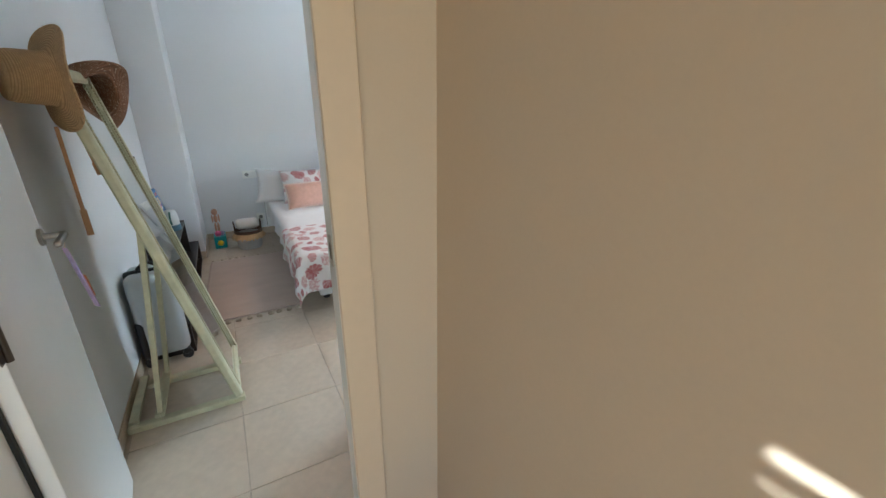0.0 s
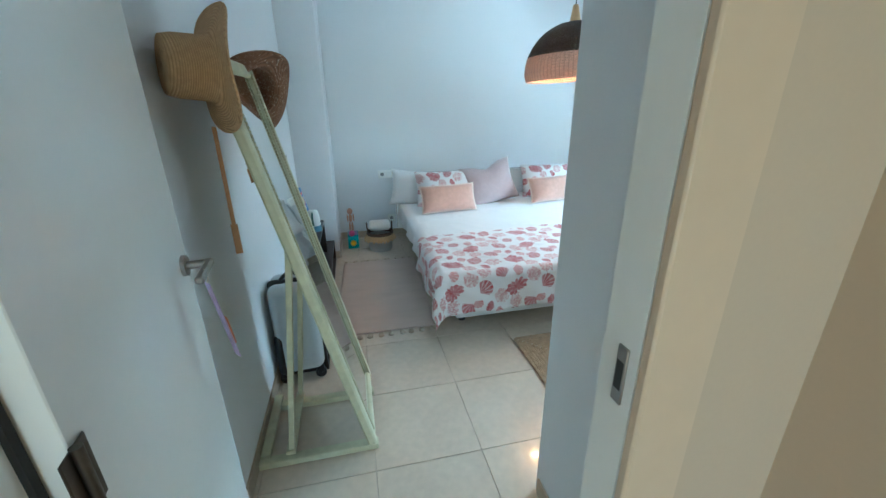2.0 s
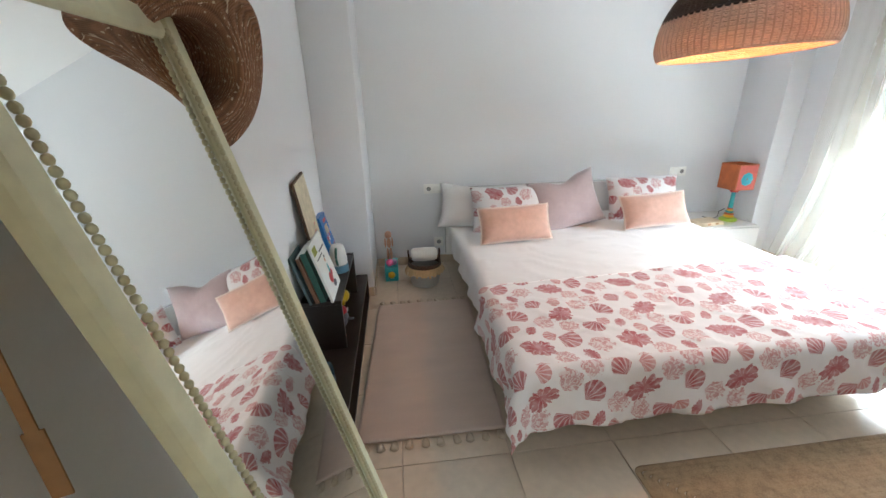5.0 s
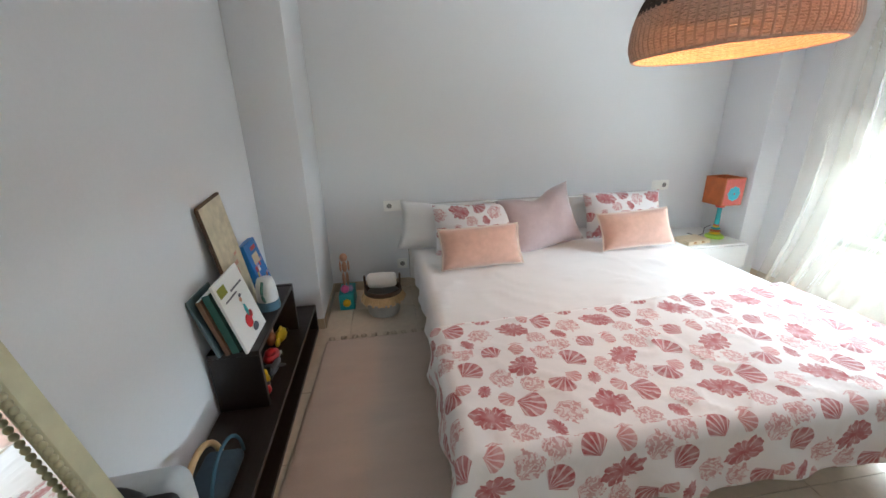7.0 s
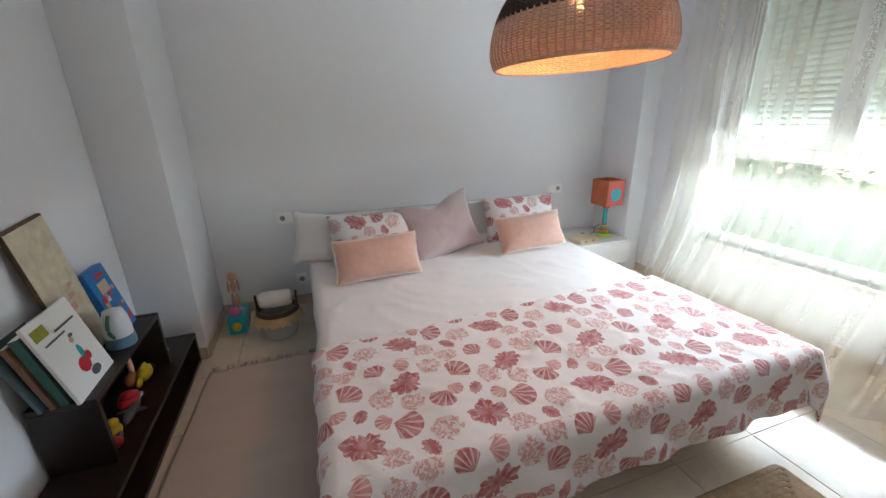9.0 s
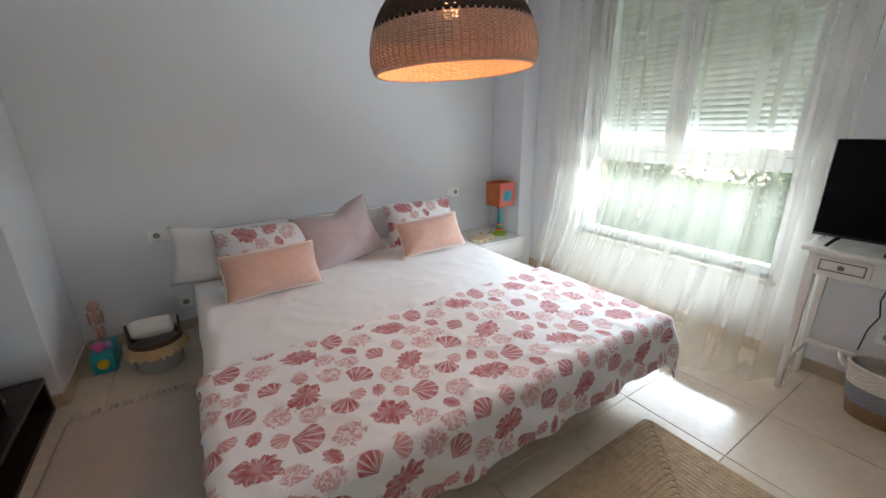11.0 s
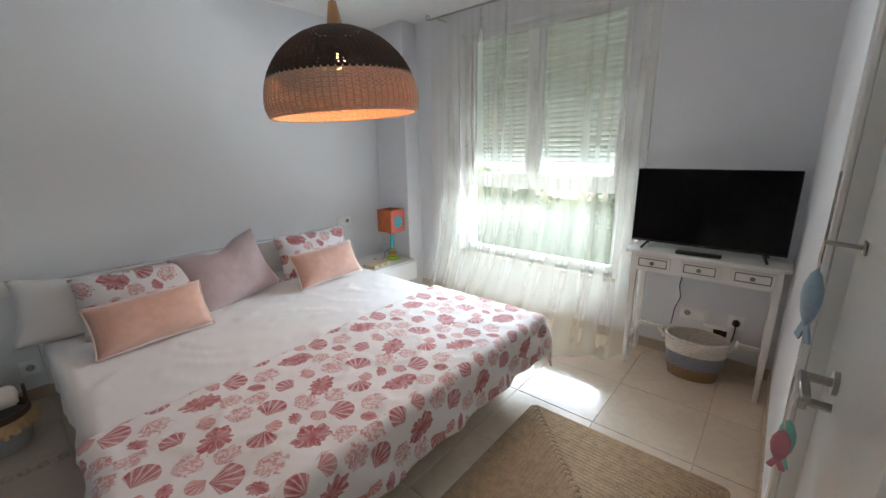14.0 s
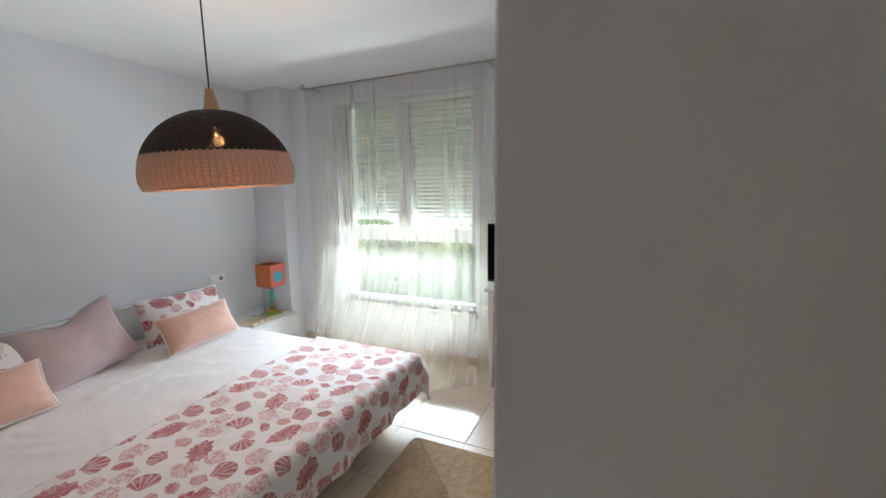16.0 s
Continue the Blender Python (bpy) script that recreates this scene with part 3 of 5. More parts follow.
part("strike_hole", boxed(JX1 - 0.0035, JX1 + 0.002, 3.614, 3.626, 1.068, 1.108), BLACK, frame_ob)
part("seal", boxed(JX0 - 0.003, JX0 + 0.008, 3.692, 3.703, 0, 2.05), RUBBER, frame_ob, "black rubber door seal")


def lever_handle(parent, at, along, out, label="brushed steel lever handle"):
    """Rose, neck and lever; out is the door's normal, along the lever's way."""
    at, along, out = Vector(at), Vector(along), Vector(out)
    bm = bmesh.new()
    rod(bm, at, at + out * 0.009, 0.026, seg=24)
    rod(bm, at + out * 0.009, at + out * 0.055, 0.010)
    beam(bm, at + out * 0.055 - along * 0.012, at + out * 0.055 + along * 0.115, 0.018, 0.018, side=out, bevel=0.004)
    return part("door_handle", bm, STEEL, parent, label)


# open bedroom door; local x runs from the hinge along the leaf, local -y is the face towards the room
leaf = thing("door_1", "white lacquered bedroom door standing open against the side wall", "door", at=(1.438, 3.712, 0), turn=97.0, kind="structure")
part("door_leaf", boxed(0.0, 0.60, 0.0, 0.036, 0.008, 2.04, 0.002), LACQUER, leaf)
lever_handle(leaf, (0.555, 0.0, 1.045), (-1, 0, 0), (0, -1, 0))
for z in (0.26, 0.985, 1.80):
    bm = boxed(-0.028, -0.002, -0.004, -0.0005, z - 0.05, z + 0.05, 0.002)
    box(bm, 0.001, 0.030, -0.004, -0.0005, z - 0.05, z + 0.05, 0.002)
    rod(bm, (-0.001, -0.008, z - 0.052), (-0.001, -0.008, z + 0.052), 0.007)
    part("hinge", bm, HINGE, leaf, "dark steel butt hinge")

# closed glossy door in the back wall with its frame
door2 = thing("door_2", "closed glossy white door with steel handles", "door", kind="structure")
part("door_leaf", boxed(DX0 + 0.03, DX1 - 0.03, YB - 0.075, YB - 0.035, 0.008, 2.03, 0.002), GLOSS, door2)
for x0, x1 in ((DX0 - 0.06, DX0 + 0.02), (DX1 - 0.02, DX1 + 0.06)):
    part("casing", boxed(x0, x1, YB, YB + 0.016, 0, 2.11, 0.004), GLOSS, door2)
    part("jamb", boxed(max(x0, DX0), min(x1, DX1), YB - 0.12, YB, 0, 2.06), GLOSS, door2)
part("casing", boxed(DX0 - 0.06, DX1 + 0.06, YB + 0.001, YB + 0.017, 2.03, 2.11, 0.004), GLOSS, door2)
lever_handle(door2, (3.29, YB - 0.035, 0.895), (-1, 0, 0), (0, 1, 0))
bm = bmesh.new()
rod(bm, (3.29, YB - 0.035, 0.835), (3.29, YB + 0.012, 0.835), 0.010)
beam(bm, (3.265, YB + 0.014, 0.835), (3.315, YB + 0.014, 0.835), 0.016, 0.022)
part("thumb_turn", bm, STEEL, door2, "brushed steel thumb turn")
bm = boxed(3.345, 3.375, YB - 0.036, YB - 0.030, 1.165, 1.195, 0.003)
rod(bm, (3.36, YB - 0.03, 1.18), (3.36, YB + 0.03, 1.185), 0.005)
part("hook", bm, STEEL, door2, "small steel hook")

# ---- bed ----
BX0, BX1, BY0, BY1, BZ = 2.27, 4.15, 5.37, 7.42, 0.455
bed = thing("bed", "wide low bed with a white headboard, white mattress and base", "bed")
part("headboard", boxed(2.22, 4.27, 7.455, 7.535, 0.10, 0.695, 0.006, 2), LACQUER, bed, "white lacquered headboard")
part("base", boxed(BX0 + 0.10, BX1 - 0.10, BY0 + 0.12, 7.45, 0.05, 0.20, 0.012, 2), SHEET, bed, "white upholstered bed base")
part("mattress", boxed(BX0 + 0.03, BX1 - 0.03, BY0 + 0.03, BY1, 0.20, 0.425, 0.045, 4), SHEET, bed)
for x in (BX0 + 0.16, BX1 - 0.16):
    for y in (BY0 + 0.2, 7.3):
        part("leg", rod(bmesh.new(), (x, y, 0), (x, y, 0.055), 0.025, 0.03), BLACK, bed)


def drape(x0, x1, y0, y1, z, hl, hr, hf, hb, lift, seed, fold):
    """Cloth laid on the bed: flat on top, hanging over each side by hl, hr (x), hf, hb (y), with creases and a wavy hem."""
    wx, wy, r = x1 - x0, y1 - y0, 0.05

    def flat(u, v):
        return -hl + u * (wx + hl + hr), -hf + v * (wy + hf + hb)

    def fn(u, v):
        a, b = flat(u, v)
        ox = -a if a < 0 else max(a - wx, 0)
        oy = -b if b < 0 else max(b - wy, 0)
        sx, sy = (-1 if a < 0 else 1), (-1 if b < 0 else 1)
        x, y = x0 + min(max(a, 0), wx), y0 + min(max(b, 0), wy)
        over = math.hypot(ox, oy)
        zz = z + lift
        crease = noise.noise((a * 2.2 + seed, b * 2.2, seed)) * 0.007 + noise.noise((a * 7 + seed, b * 7, seed)) * 0.003
        ridge = abs(noise.noise((a * 4.5 + b * 2 + seed, b * 4.5 - a, seed + 3)))
        crease += max(0.0, 0.05 - ridge) * 0.13
        if over > 0:
            dx, dy = sx * ox / over, sy * oy / over
            bend = min(over / r, math.pi / 2)
            hang = max(over - r * math.pi / 2, 0)
            along = a * 1.0 + b * 1.0
            wave = math.sin(along * 17 + seed) * 0.010 + math.sin(along * 31 + 1 + seed) * 0.006
            out = r * math.sin(bend) + fold * hang + wave * min(hang / 0.12, 1) + crease
            corner = min(ox, oy) / over
            out += 0.07 * corner * min(over / 0.2, 1)
            zz -= r * (1 - math.cos(bend)) + hang * (1 - 0.12 * corner)
            x, y = x + dx * out, y + dy * out
            zz = max(zz, 0.012 + lift)
        else:
            zz += crease
        return Vector((x, y, zz))
    return fn, flat


fn, flat = drape(BX0 + 0.02, BX1 - 0.02, BY0 + 0.06, BY1 + 0.01, 0.432, 0.24, 0.26, 0.02, 0.0, 0.0, 2.0, 0.0)
bm = sheet(bmesh.new(), 90, 84, fn, flat)
bed_sheet = tagged(new("bed_sheet", finish(bm, "bed_sheet", SHEET, 180)), "white crumpled cotton sheet spread over the mattress", "bed sheet")
fn, flat = drape(BX0 - 0.005, BX1 + 0.005, BY0, 6.06, 0.444, 0.28, 0.30, 0.29, 0.0, 0.006, 7.0, 0.04)


def slanted(u, v):
    p = fn(u, v)
    s = max(0.0, (v - 0.55) / 0.45)
    p.y += 0.11 * s * (p.x - BX0) / (BX1 - BX0)
    p.z += 0.004 * noise.noise((u * 40, v * 9, 1)) if v > 0.97 else 0
    return p


bm = sheet(bmesh.new(), 130, 76, slanted, flat)
throw = tagged(new("bedspread", finish(bm, "bedspread", PRINT, 180)), "white cotton bedspread printed with coral-pink shells and corals", "bedspread")
sol = throw.modifiers.new("thickness", "SOLIDIFY")
sol.thickness = 0.004


def pillow(name, label, w, h, d, at, tilt, turn, roll, material, seed, piping=None, pinch=0.06, dent=0.0, group="pillows on the bed"):
    ob = new(name, finish(cushion(w, h, d, seed, pinch, dent=dent), name, material, 180))
    ob.matrix_basis = pose(*at, 0, 0, turn) @ pose(0, 0, 0, -tilt, 0, 0) @ pose(0, 0, 0, 0, roll, 0)
    tagged(ob, label, "pillow" if "pillow" in name else "cushion", group)
    if piping:
        pts = []
        for k in range(65):
            s = (k % 64) / 16
            side, q = int(s), s - int(s)
            a, b = ((2 * q - 1, -1), (1, 2 * q - 1), (1 - 2 * q, 1), (-1, 1 - 2 * q))[side]
            pts.append((a * w / 2 * (1 - pinch * (1 - b * b)), 0, b * h / 2 * (1 - pinch * (1 - a * a))))
        part("piping", tube(bmesh.new(), pts, 0.006, 6), piping, ob, "pale piped edge", smooth=180)
    return ob


pillow("pillow", "plain white bed pillow standing against the headboard", 0.64, 0.36, 0.15, (2.46, 7.25, 0.575), 14, 0, 7, SHEET, 1.0, pinch=0.10)
pillow("pillow", "white pillow printed with pink shells against the headboard", 0.60, 0.36, 0.16, (2.68, 7.10, 0.59), 20, 0, 0, PRINTSMALL, 2.0)
pillow("pillow", "white pillow printed with pink shells against the headboard", 0.62, 0.36, 0.16, (3.86, 7.20, 0.595), 22, -3, 0, PRINTSMALL, 5.3)
pillow("cushion", "mauve cotton cushion with a dented top between the pillows", 0.58, 0.44, 0.15, (3.15, 7.10, 0.62), 22, 4, -11, MAUVE, 3.1, pinch=0.10, dent=0.05)
pillow("cushion", "peach velvet oblong cushion with pale piping", 0.53, 0.26, 0.13, (2.64, 6.80, 0.56), 28, 1, -1, PEACH, 4.2, PIPING)
pillow("cushion", "peach velvet oblong cushion with pale piping", 0.51, 0.26, 0.13, (3.77, 6.90, 0.57), 30, -6, -4, PEACH, 6.4, PIPING)

# ---- nightstand and its lamp ----
stand = thing("nightstand", "floating white lacquered nightstand with one drawer", "nightstand")
part("body", boxed(4.335, 4.862, 7.055, YH - 0.002, 0.135, 0.335, 0.003), LACQUER, stand)
part("drawer_front", boxed(4.335, 4.862, 7.034, 7.053, 0.137, 0.322, 0.003), LACQUER, stand)


def table_lamp(at):
    ob = thing("table_lamp", "painted lamp with orange cube shade, blue flower and teal stem", "table lamp", at=at, turn=3)
    part("foot", lathe(bmesh.new(), ((0, 0), (0.066, 0), (0.070, 0.010), (0.062, 0.022), (0.03, 0.026), (0, 0.026))), LIME, ob, "lime green round foot")
    for z, r, m in ((0.038, 0.042, YELLOW), (0.058, 0.040, ORANGE), (0.078, 0.034, TEAL), (0.094, 0.026, YELLOW), (0.106, 0.022, RED)):
        part("bead", lathe(bmesh.new(), [(r * math.sin(k * math.pi / 8), z - 0.011 * math.cos(k * math.pi / 8)) for k in range(9)], 20), m, ob)
    part("stem", lathe(bmesh.new(), ((0.018, 0.11), (0.019, 0.14), (0.016, 0.20), (0.017, 0.25), (0, 0.255))), TEAL, ob, "teal turned stem")
    part("collar", lathe(bmesh.new(), ((0, 0.254), (0.030, 0.256), (0.034, 0.266), (0.022, 0.274), (0, 0.276))), RED, ob)
    bm = bmesh.new()
    a, z0, z1, t = 0.092, 0.285, 0.50, 0.006
    box(bm, -a, a, -a, -a + t, z0, z1, 0.001)
    box(bm, -a, a, a - t, a, z0, z1, 0.001)
    box(bm, -a, -a + t, -a + t, a - t, z0, z1, 0.001)
    box(bm, a - t, a, -a + t, a - t, z0, z1, 0.001)
    shade = part("shade", bm, ORANGE, ob, "orange and pink painted cube shade")
    for axis in (0,):
        bm = bmesh.new()
        for k in range(8):
            c, s = math.cos(k * math.tau / 8), math.sin(k * math.tau / 8)
            lathe(bm, ((0, -0.0015), (0.021, -0.0015), (0.021, 0.0015), (0, 0.0015)), 12, pose(0, 0, 0) @ Matrix.Translation((0.036 * c, 0.036 * s, 0)))
        lathe(bm, ((0, -0.002), (0.020, -0.002), (0.018, 0.004), (0, 0.004)), 12)
        m = pose(0, -a - 0.002, 0.38, 90, 0, 0) if axis == 0 else pose(a + 0.002, 0, 0.38, 90, 0, 90)
        bmesh.ops.transform(bm, matrix=m, verts=bm.verts)
        part("flower", bm, CYAN, shade, "light blue flower appliqué")
        part("flower_centre", boxed(-0.006, 0.006, -a - 0.008, -a - 0.005, 0.374, 0.386, 0.002) if axis == 0 else boxed(a + 0.005, a + 0.008, -0.006, 0.006, 0.374, 0.386, 0.002), RED, shade)
    part("panel", boxed(-a + 0.008, a - 0.008, -a - 0.0015, -a, z0 + 0.008, z1 - 0.008), mat("coral_panel", (0.72, 0.16, 0.13), 0.5, vary=0.15), shade)
    bm = tube(bmesh.new(), [(-0.02, 0.03, 0.10), (-0.06, 0.05, 0.07), (-0.08, 0.03, 0.03), (-0.10, 0.06, 0.004), (-0.13, 0.14, 0.004)], 0.003, 6)
    part("cord", bm, BLACK, ob, "thin black cord")
    return ob


table_lamp((4.73, 7.235, 0.336))
bx = thing("wooden_box", "pale flat wooden box with a metal clasp on the nightstand", "box", at=(4.47, 7.17, 0.336), turn=8)
part("body", boxed(-0.11, 0.11, -0.075, 0.075, 0, 0.032, 0.003), mat("pale_box_wood", (0.62, 0.52, 0.36), 0.5, vary=0.12, grain=20, stretch=(2, 20, 20)), bx)
part("clasp", boxed(0.02, 0.045, -0.079, -0.074, 0.012, 0.026, 0.001), LEATHER, bx)
part("clasp", boxed(-0.06, -0.035, -0.079, -0.074, 0.012, 0.026, 0.001), LEATHER, bx)

# ---- pendant lamp of wicker ----
LX, LY = 3.225, 5.825
pend = thing("pendant_lamp", "wicker dome pendant lamp, black above and natural below, glowing bulb", "pendant lamp", at=(LX, LY, 0))
TILT = Matrix.Translation((0, 0, 1.95)) @ Matrix.Rotation(radians(-3.0), 4, Vector((0.55, 0.83, 0))) @ Matrix.Translation((0, 0, -1.942))   # the shade hangs a little askew
pend.matrix_basis = pose(LX, LY, 0) @ TILT


def dome(z):
    """Radius of the shade at height z."""
    q = (z - 1.525) / 0.335
    return 0.304 * math.sqrt(max(1 - max(q - 0.12, 0) ** 2 / 0.80, 0.0)) * (1 - 0.04 * max(0.12 - q, 0) / 0.12) if q < 0.985 else 0.05


def cane(z0, z1, rows, wide):
    """One upright cane bent over the dome."""
    bm = bmesh.new()
    prev = None
    for k in range(rows + 1):
        z = z0 + (z1 - z0) * k / rows
        r = dome(z) + 0.0055
        ring = [bm.verts.new((r + dr, d, z)) for dr, d in ((0, -wide), (0.002, 0), (0, wide))]
        if prev:
            for i in range(2):
                bm.faces.new((prev[i], prev[i + 1], ring[i + 1], ring[i]))
        prev = ring
    return bm


def weaver(z, width, seg, k):
    """One flat strand going in and out of the canes."""
    bm = bmesh.new()
    ra, rb = dome(z), dome(z + width)
    ring = []
    for i in range(seg):
        t = i * math.tau / seg
        w = 0.0022 * (1 if (i + k) % 2 else -1)
        ring.append((bm.verts.new(((ra + w) * math.cos(t), (ra + w) * math.sin(t), z)), bm.verts.new(((rb + w) * math.cos(t), (rb + w) * math.sin(t), z + width))))
    for i in range(seg):
        a, b = ring[i], ring[(i + 1) % seg]
        bm.faces.new((a[0], b[0], b[1], a[1]))
    return bm


for z0, z1, material, wide in ((1.530, 1.674, WICKER, 0.0034), (1.674, 1.850, WICKERDARK, 0.0056)):
    shade = part("shade_rim", tube(bmesh.new(), [(dome(z0) * math.cos(k * math.tau / 72), dome(z0) * math.sin(k * math.tau / 72), z0) for k in range(73)], 0.006, 8), material, pend, "natural wicker band" if z0 < 1.6 else "black wicker crown", smooth=180)
    k, z = 0, z0
    while z < z1 - 0.004:
        part("weaver", weaver(z, 0.0062 if z0 < 1.6 and z > 1.575 else 0.0058, 150, k), material, shade, smooth=180)
        z, k = z + (0.0064 if z0 < 1.6 else 0.0060), k + 1
    cane_me = finish(cane(z0, z1, 9, wide), "cane", CANE if z0 < 1.6 else material, 180)
    for k in range(75):
        ob = new("cane", cane_me)
        ob.parent = shade
        ob.matrix_basis = pose(0, 0, 0, 0, 0, k * 360 / 75)
part("cap", lathe(bmesh.new(), ((0, 1.852), (0.075, 1.850), (0.06, 1.858), (0, 1.862))), WICKERDARK, pend)
part("neck", lathe(bmesh.new(), ((0, 1.853), (0.034, 1.855), (0.033, 1.865), (0.018, 1.94), (0.016, 1.952), (0, 1.953))), WOOD, pend, "turned light wood neck")
cable = part("cable", rod(bmesh.new(), (0, 0, 1.95), (0, 0, ZC), 0.0035, seg=8), BLACK, pend, "black cable")
cable.matrix_basis = TILT.inverted()
rose = part("ceiling_rose", lathe(bmesh.new(), ((0, ZC - 0.03), (0.045, ZC - 0.028), (0.05, ZC), (0, ZC))), PLASTIC, pend)
rose.matrix_basis = TILT.inverted()
part("socket", lathe(bmesh.new(), ((0, 1.86), (0.02, 1.86), (0.02, 1.79), (0, 1.79))), BLACK, pend)
bulb = part("bulb", lathe(bmesh.new(), ((0.013, 1.79), (0.014, 1.775), (0.030, 1.74), (0.031, 1.72), (0.022, 1.695), (0, 1.688)), 20), GLASS, pend, smooth=180)
bulb.visible_shadow = False
bm = bmesh.new()
for k in range(4):
    t = k * math.tau / 4
    rod(bm, (0.009 * math.cos(t), 0.009 * math.sin(t), 1.705), (0.007 * math.cos(t + 0.6), 0.007 * math.sin(t + 0.6), 1.775), 0.0014, seg=6)
part("filament", bm, FILAMENT, pend, "glowing amber filament")
glow = new("pendant_glow", bpy.data.lights.new("pendant_glow", "POINT"))
glow.data.energy, glow.data.color, glow.data.shadow_soft_size = 4.4, (1.0, 0.40, 0.14), 0.03
glow.matrix_world = pose(LX, LY, 1.735)

# ---- curtain ----
CY0, CY1 = 5.04, 6.82
curtain = thing("curtain", "long sheer cream voile curtain pooling on the floor", "curtain")


def hem_push(y):
    s = (y - CY0) / (CY1 - CY0)
    return 0.62 * max(0.0, math.sin(min(s * 2.6 + 0.12, math.pi))) ** 1.1


def voile(u, v):
    y = CY0 + u * (CY1 - CY0)
    z = 2.445 * (1 - v) + 0.004
    wave = 0.026 * math.sin(u * 66 + 1.2 * math.sin(u * 9)) + 0.014 * math.sin(u * 29 + 2)
    wave *= 0.45 + 0.75 * v
    low = max(0.0, 1 - z / 1.15)
    x = 4.915 + wave - hem_push(y) * low ** 1.9
    y2 = y + 0.05 * math.sin(u * 14) * v * 0.4 - 0.05 * low
    if z < 0.05:
        x -= 0.05 * (1 - z / 0.05) + 0.02 * math.sin(u * 40)
    return Vector((x, y2, max(z + 0.01 * math.sin(u * 55) * (1 if z < 0.1 else 0), 0.004)))


part("fabric", sheet(bmesh.new(), 420, 60, voile), SHEER, curtain, smooth=180)
rail = thing("curtain_rod", "thin curtain rod with scrolled ends fixed below the ceiling", "curtain rod")
part("rod", rod(bmesh.new(), (4.915, CY0 - 0.06, 2.445), (4.915, CY1 + 0.03, 2.445), 0.008), STEEL, rail)
for y, s in ((CY0 - 0.06, -1), (CY1 + 0.03, 1)):
    pts = [(4.915, y + s * (0.0 + 0.028 * math.sin(a) * (1 - a / 9)), 2.445 + 0.028 * (1 - math.cos(a)) * (1 - a / 9) - 0.0) for a in [k * 0.4 for k in range(16)]]
    part("finial", tube(bmesh.new(), pts, 0.005, 6), STEEL, rail, "scrolled iron finial", smooth=180)
for y in (CY0 + 0.05, CY1 - 0.05):
    part("bracket", rod(bmesh.new(), (4.915, y, 2.445), (XW, y, 2.445), 0.006), STEEL, rail)

# ---- console table, television and what stands by it ----
table = thing("console_table", "white painted console table with three small inlaid drawers", "console table")
TX0, TX1, TY0, TY1, TZ = 4.715, 5.035, 4.285, 5.035, 0.785
part("top", boxed(TX0 - 0.02, TX1, TY0 - 0.015, TY1 + 0.015, TZ - 0.022, TZ, 0.005, 2), WHITEPAINT, table)
part("apron", boxed(TX0 + 0.012, TX1 - 0.01, TY0 + 0.012, TY1 - 0.012, TZ - 0.135, TZ - 0.022, 0.002), WHITEPAINT, table)
for k in range(3):
    yc = TY0 + 0.135 + 0.24 * k
    front = part("drawer", boxed(TX0 + 0.004, TX0 + 0.014, yc - 0.095, yc + 0.095, TZ - 0.115, TZ - 0.042, 0.002), WHITEPAINT, table)
    bm = bmesh.new()
    for y0, y1, z0, z1 in ((-0.078, 0.078, -0.058, -0.053), (-0.078, 0.078, -0.104, -0.099), (-0.078, -0.073, -0.099, -0.058), (0.073, 0.078, -0.099, -0.058)):
        box(bm, TX0 + 0.001, TX0 + 0.005, yc + y0, yc + y1, TZ + z0, TZ + z1)
    part("inlay", bm, GOLD, front, "dark inlaid border")
    part("knob", lathe(bmesh.new(), ((0, 0), (0.005, 0), (0.005, 0.010), (0.012, 0.014), (0.010, 0.022), (0, 0.024)), 14, pose(TX0 + 0.004, yc, TZ - 0.078, 0, -90, 0)), GOLD, front, "small dark knob")
bm = bmesh.new()
for x0, x1, z0, z1 in ((-0.09, 0.09, -0.058, -0.053), (-0.09, 0.09, -0.104, -0.099), (-0.09, -0.085, -0.099, -0.058), (0.085, 0.09, -0.099, -0.058)):
    box(bm, (TX0 + TX1) / 2 + x0, (TX0 + TX1) / 2 + x1, TY0 + 0.009, TY0 + 0.013, TZ + z0, TZ + z1)
part("inlay", bm, GOLD, table, "dark inlaid border")
for x in (TX0 + 0.03, TX1 - 0.03):
    for y in (TY0 + 0.03, TY1 - 0.03):
        bm = boxed(-0.019, 0.019, -0.019, 0.019, 0, TZ - 0.1, 0.002)
        for v in bm.verts:
            s = 0.62 + 0.38 * min(v.co.z / 0.45, 1)
            v.co.x, v.co.y = v.co.x * s + x, v.co.y * s + y
        part("leg", bm, WHITEPAINT, table)
for y in (TY0 + 0.03, TY1 - 0.03):
    part("stretcher", boxed(TX0 + 0.03, TX1 - 0.03, y - 0.009, y + 0.009, 0.16, 0.185, 0.002), WHITEPAINT, table)
part("stretcher", boxed(TX1 - 0.045, TX1 - 0.027, TY0 + 0.03, TY1 - 0.03, 0.187, 0.212, 0.002), WHITEPAINT, table)

tv = thing("television", "black flat television on two splayed feet, switched off", "television", at=(4.80, 4.675, 0), turn=0)
part("back_shell", boxed(0.012, 0.055, -0.36, 0.36, 0.87, 1.20, 0.012, 2), BLACK, tv)
part("bezel", boxed(-0.008, 0.014, -0.375, 0.375, 0.822, 1.262, 0.004, 2), BLACK, tv)
part("screen", boxed(-0.0095, -0.007, -0.369, 0.369, 0.836, 1.257), SCREEN, tv, "dark switched-off screen")
part("mark", boxed(-0.0105, -0.0085, -0.012, 0.012, 0.826, 0.831), STEEL, tv)
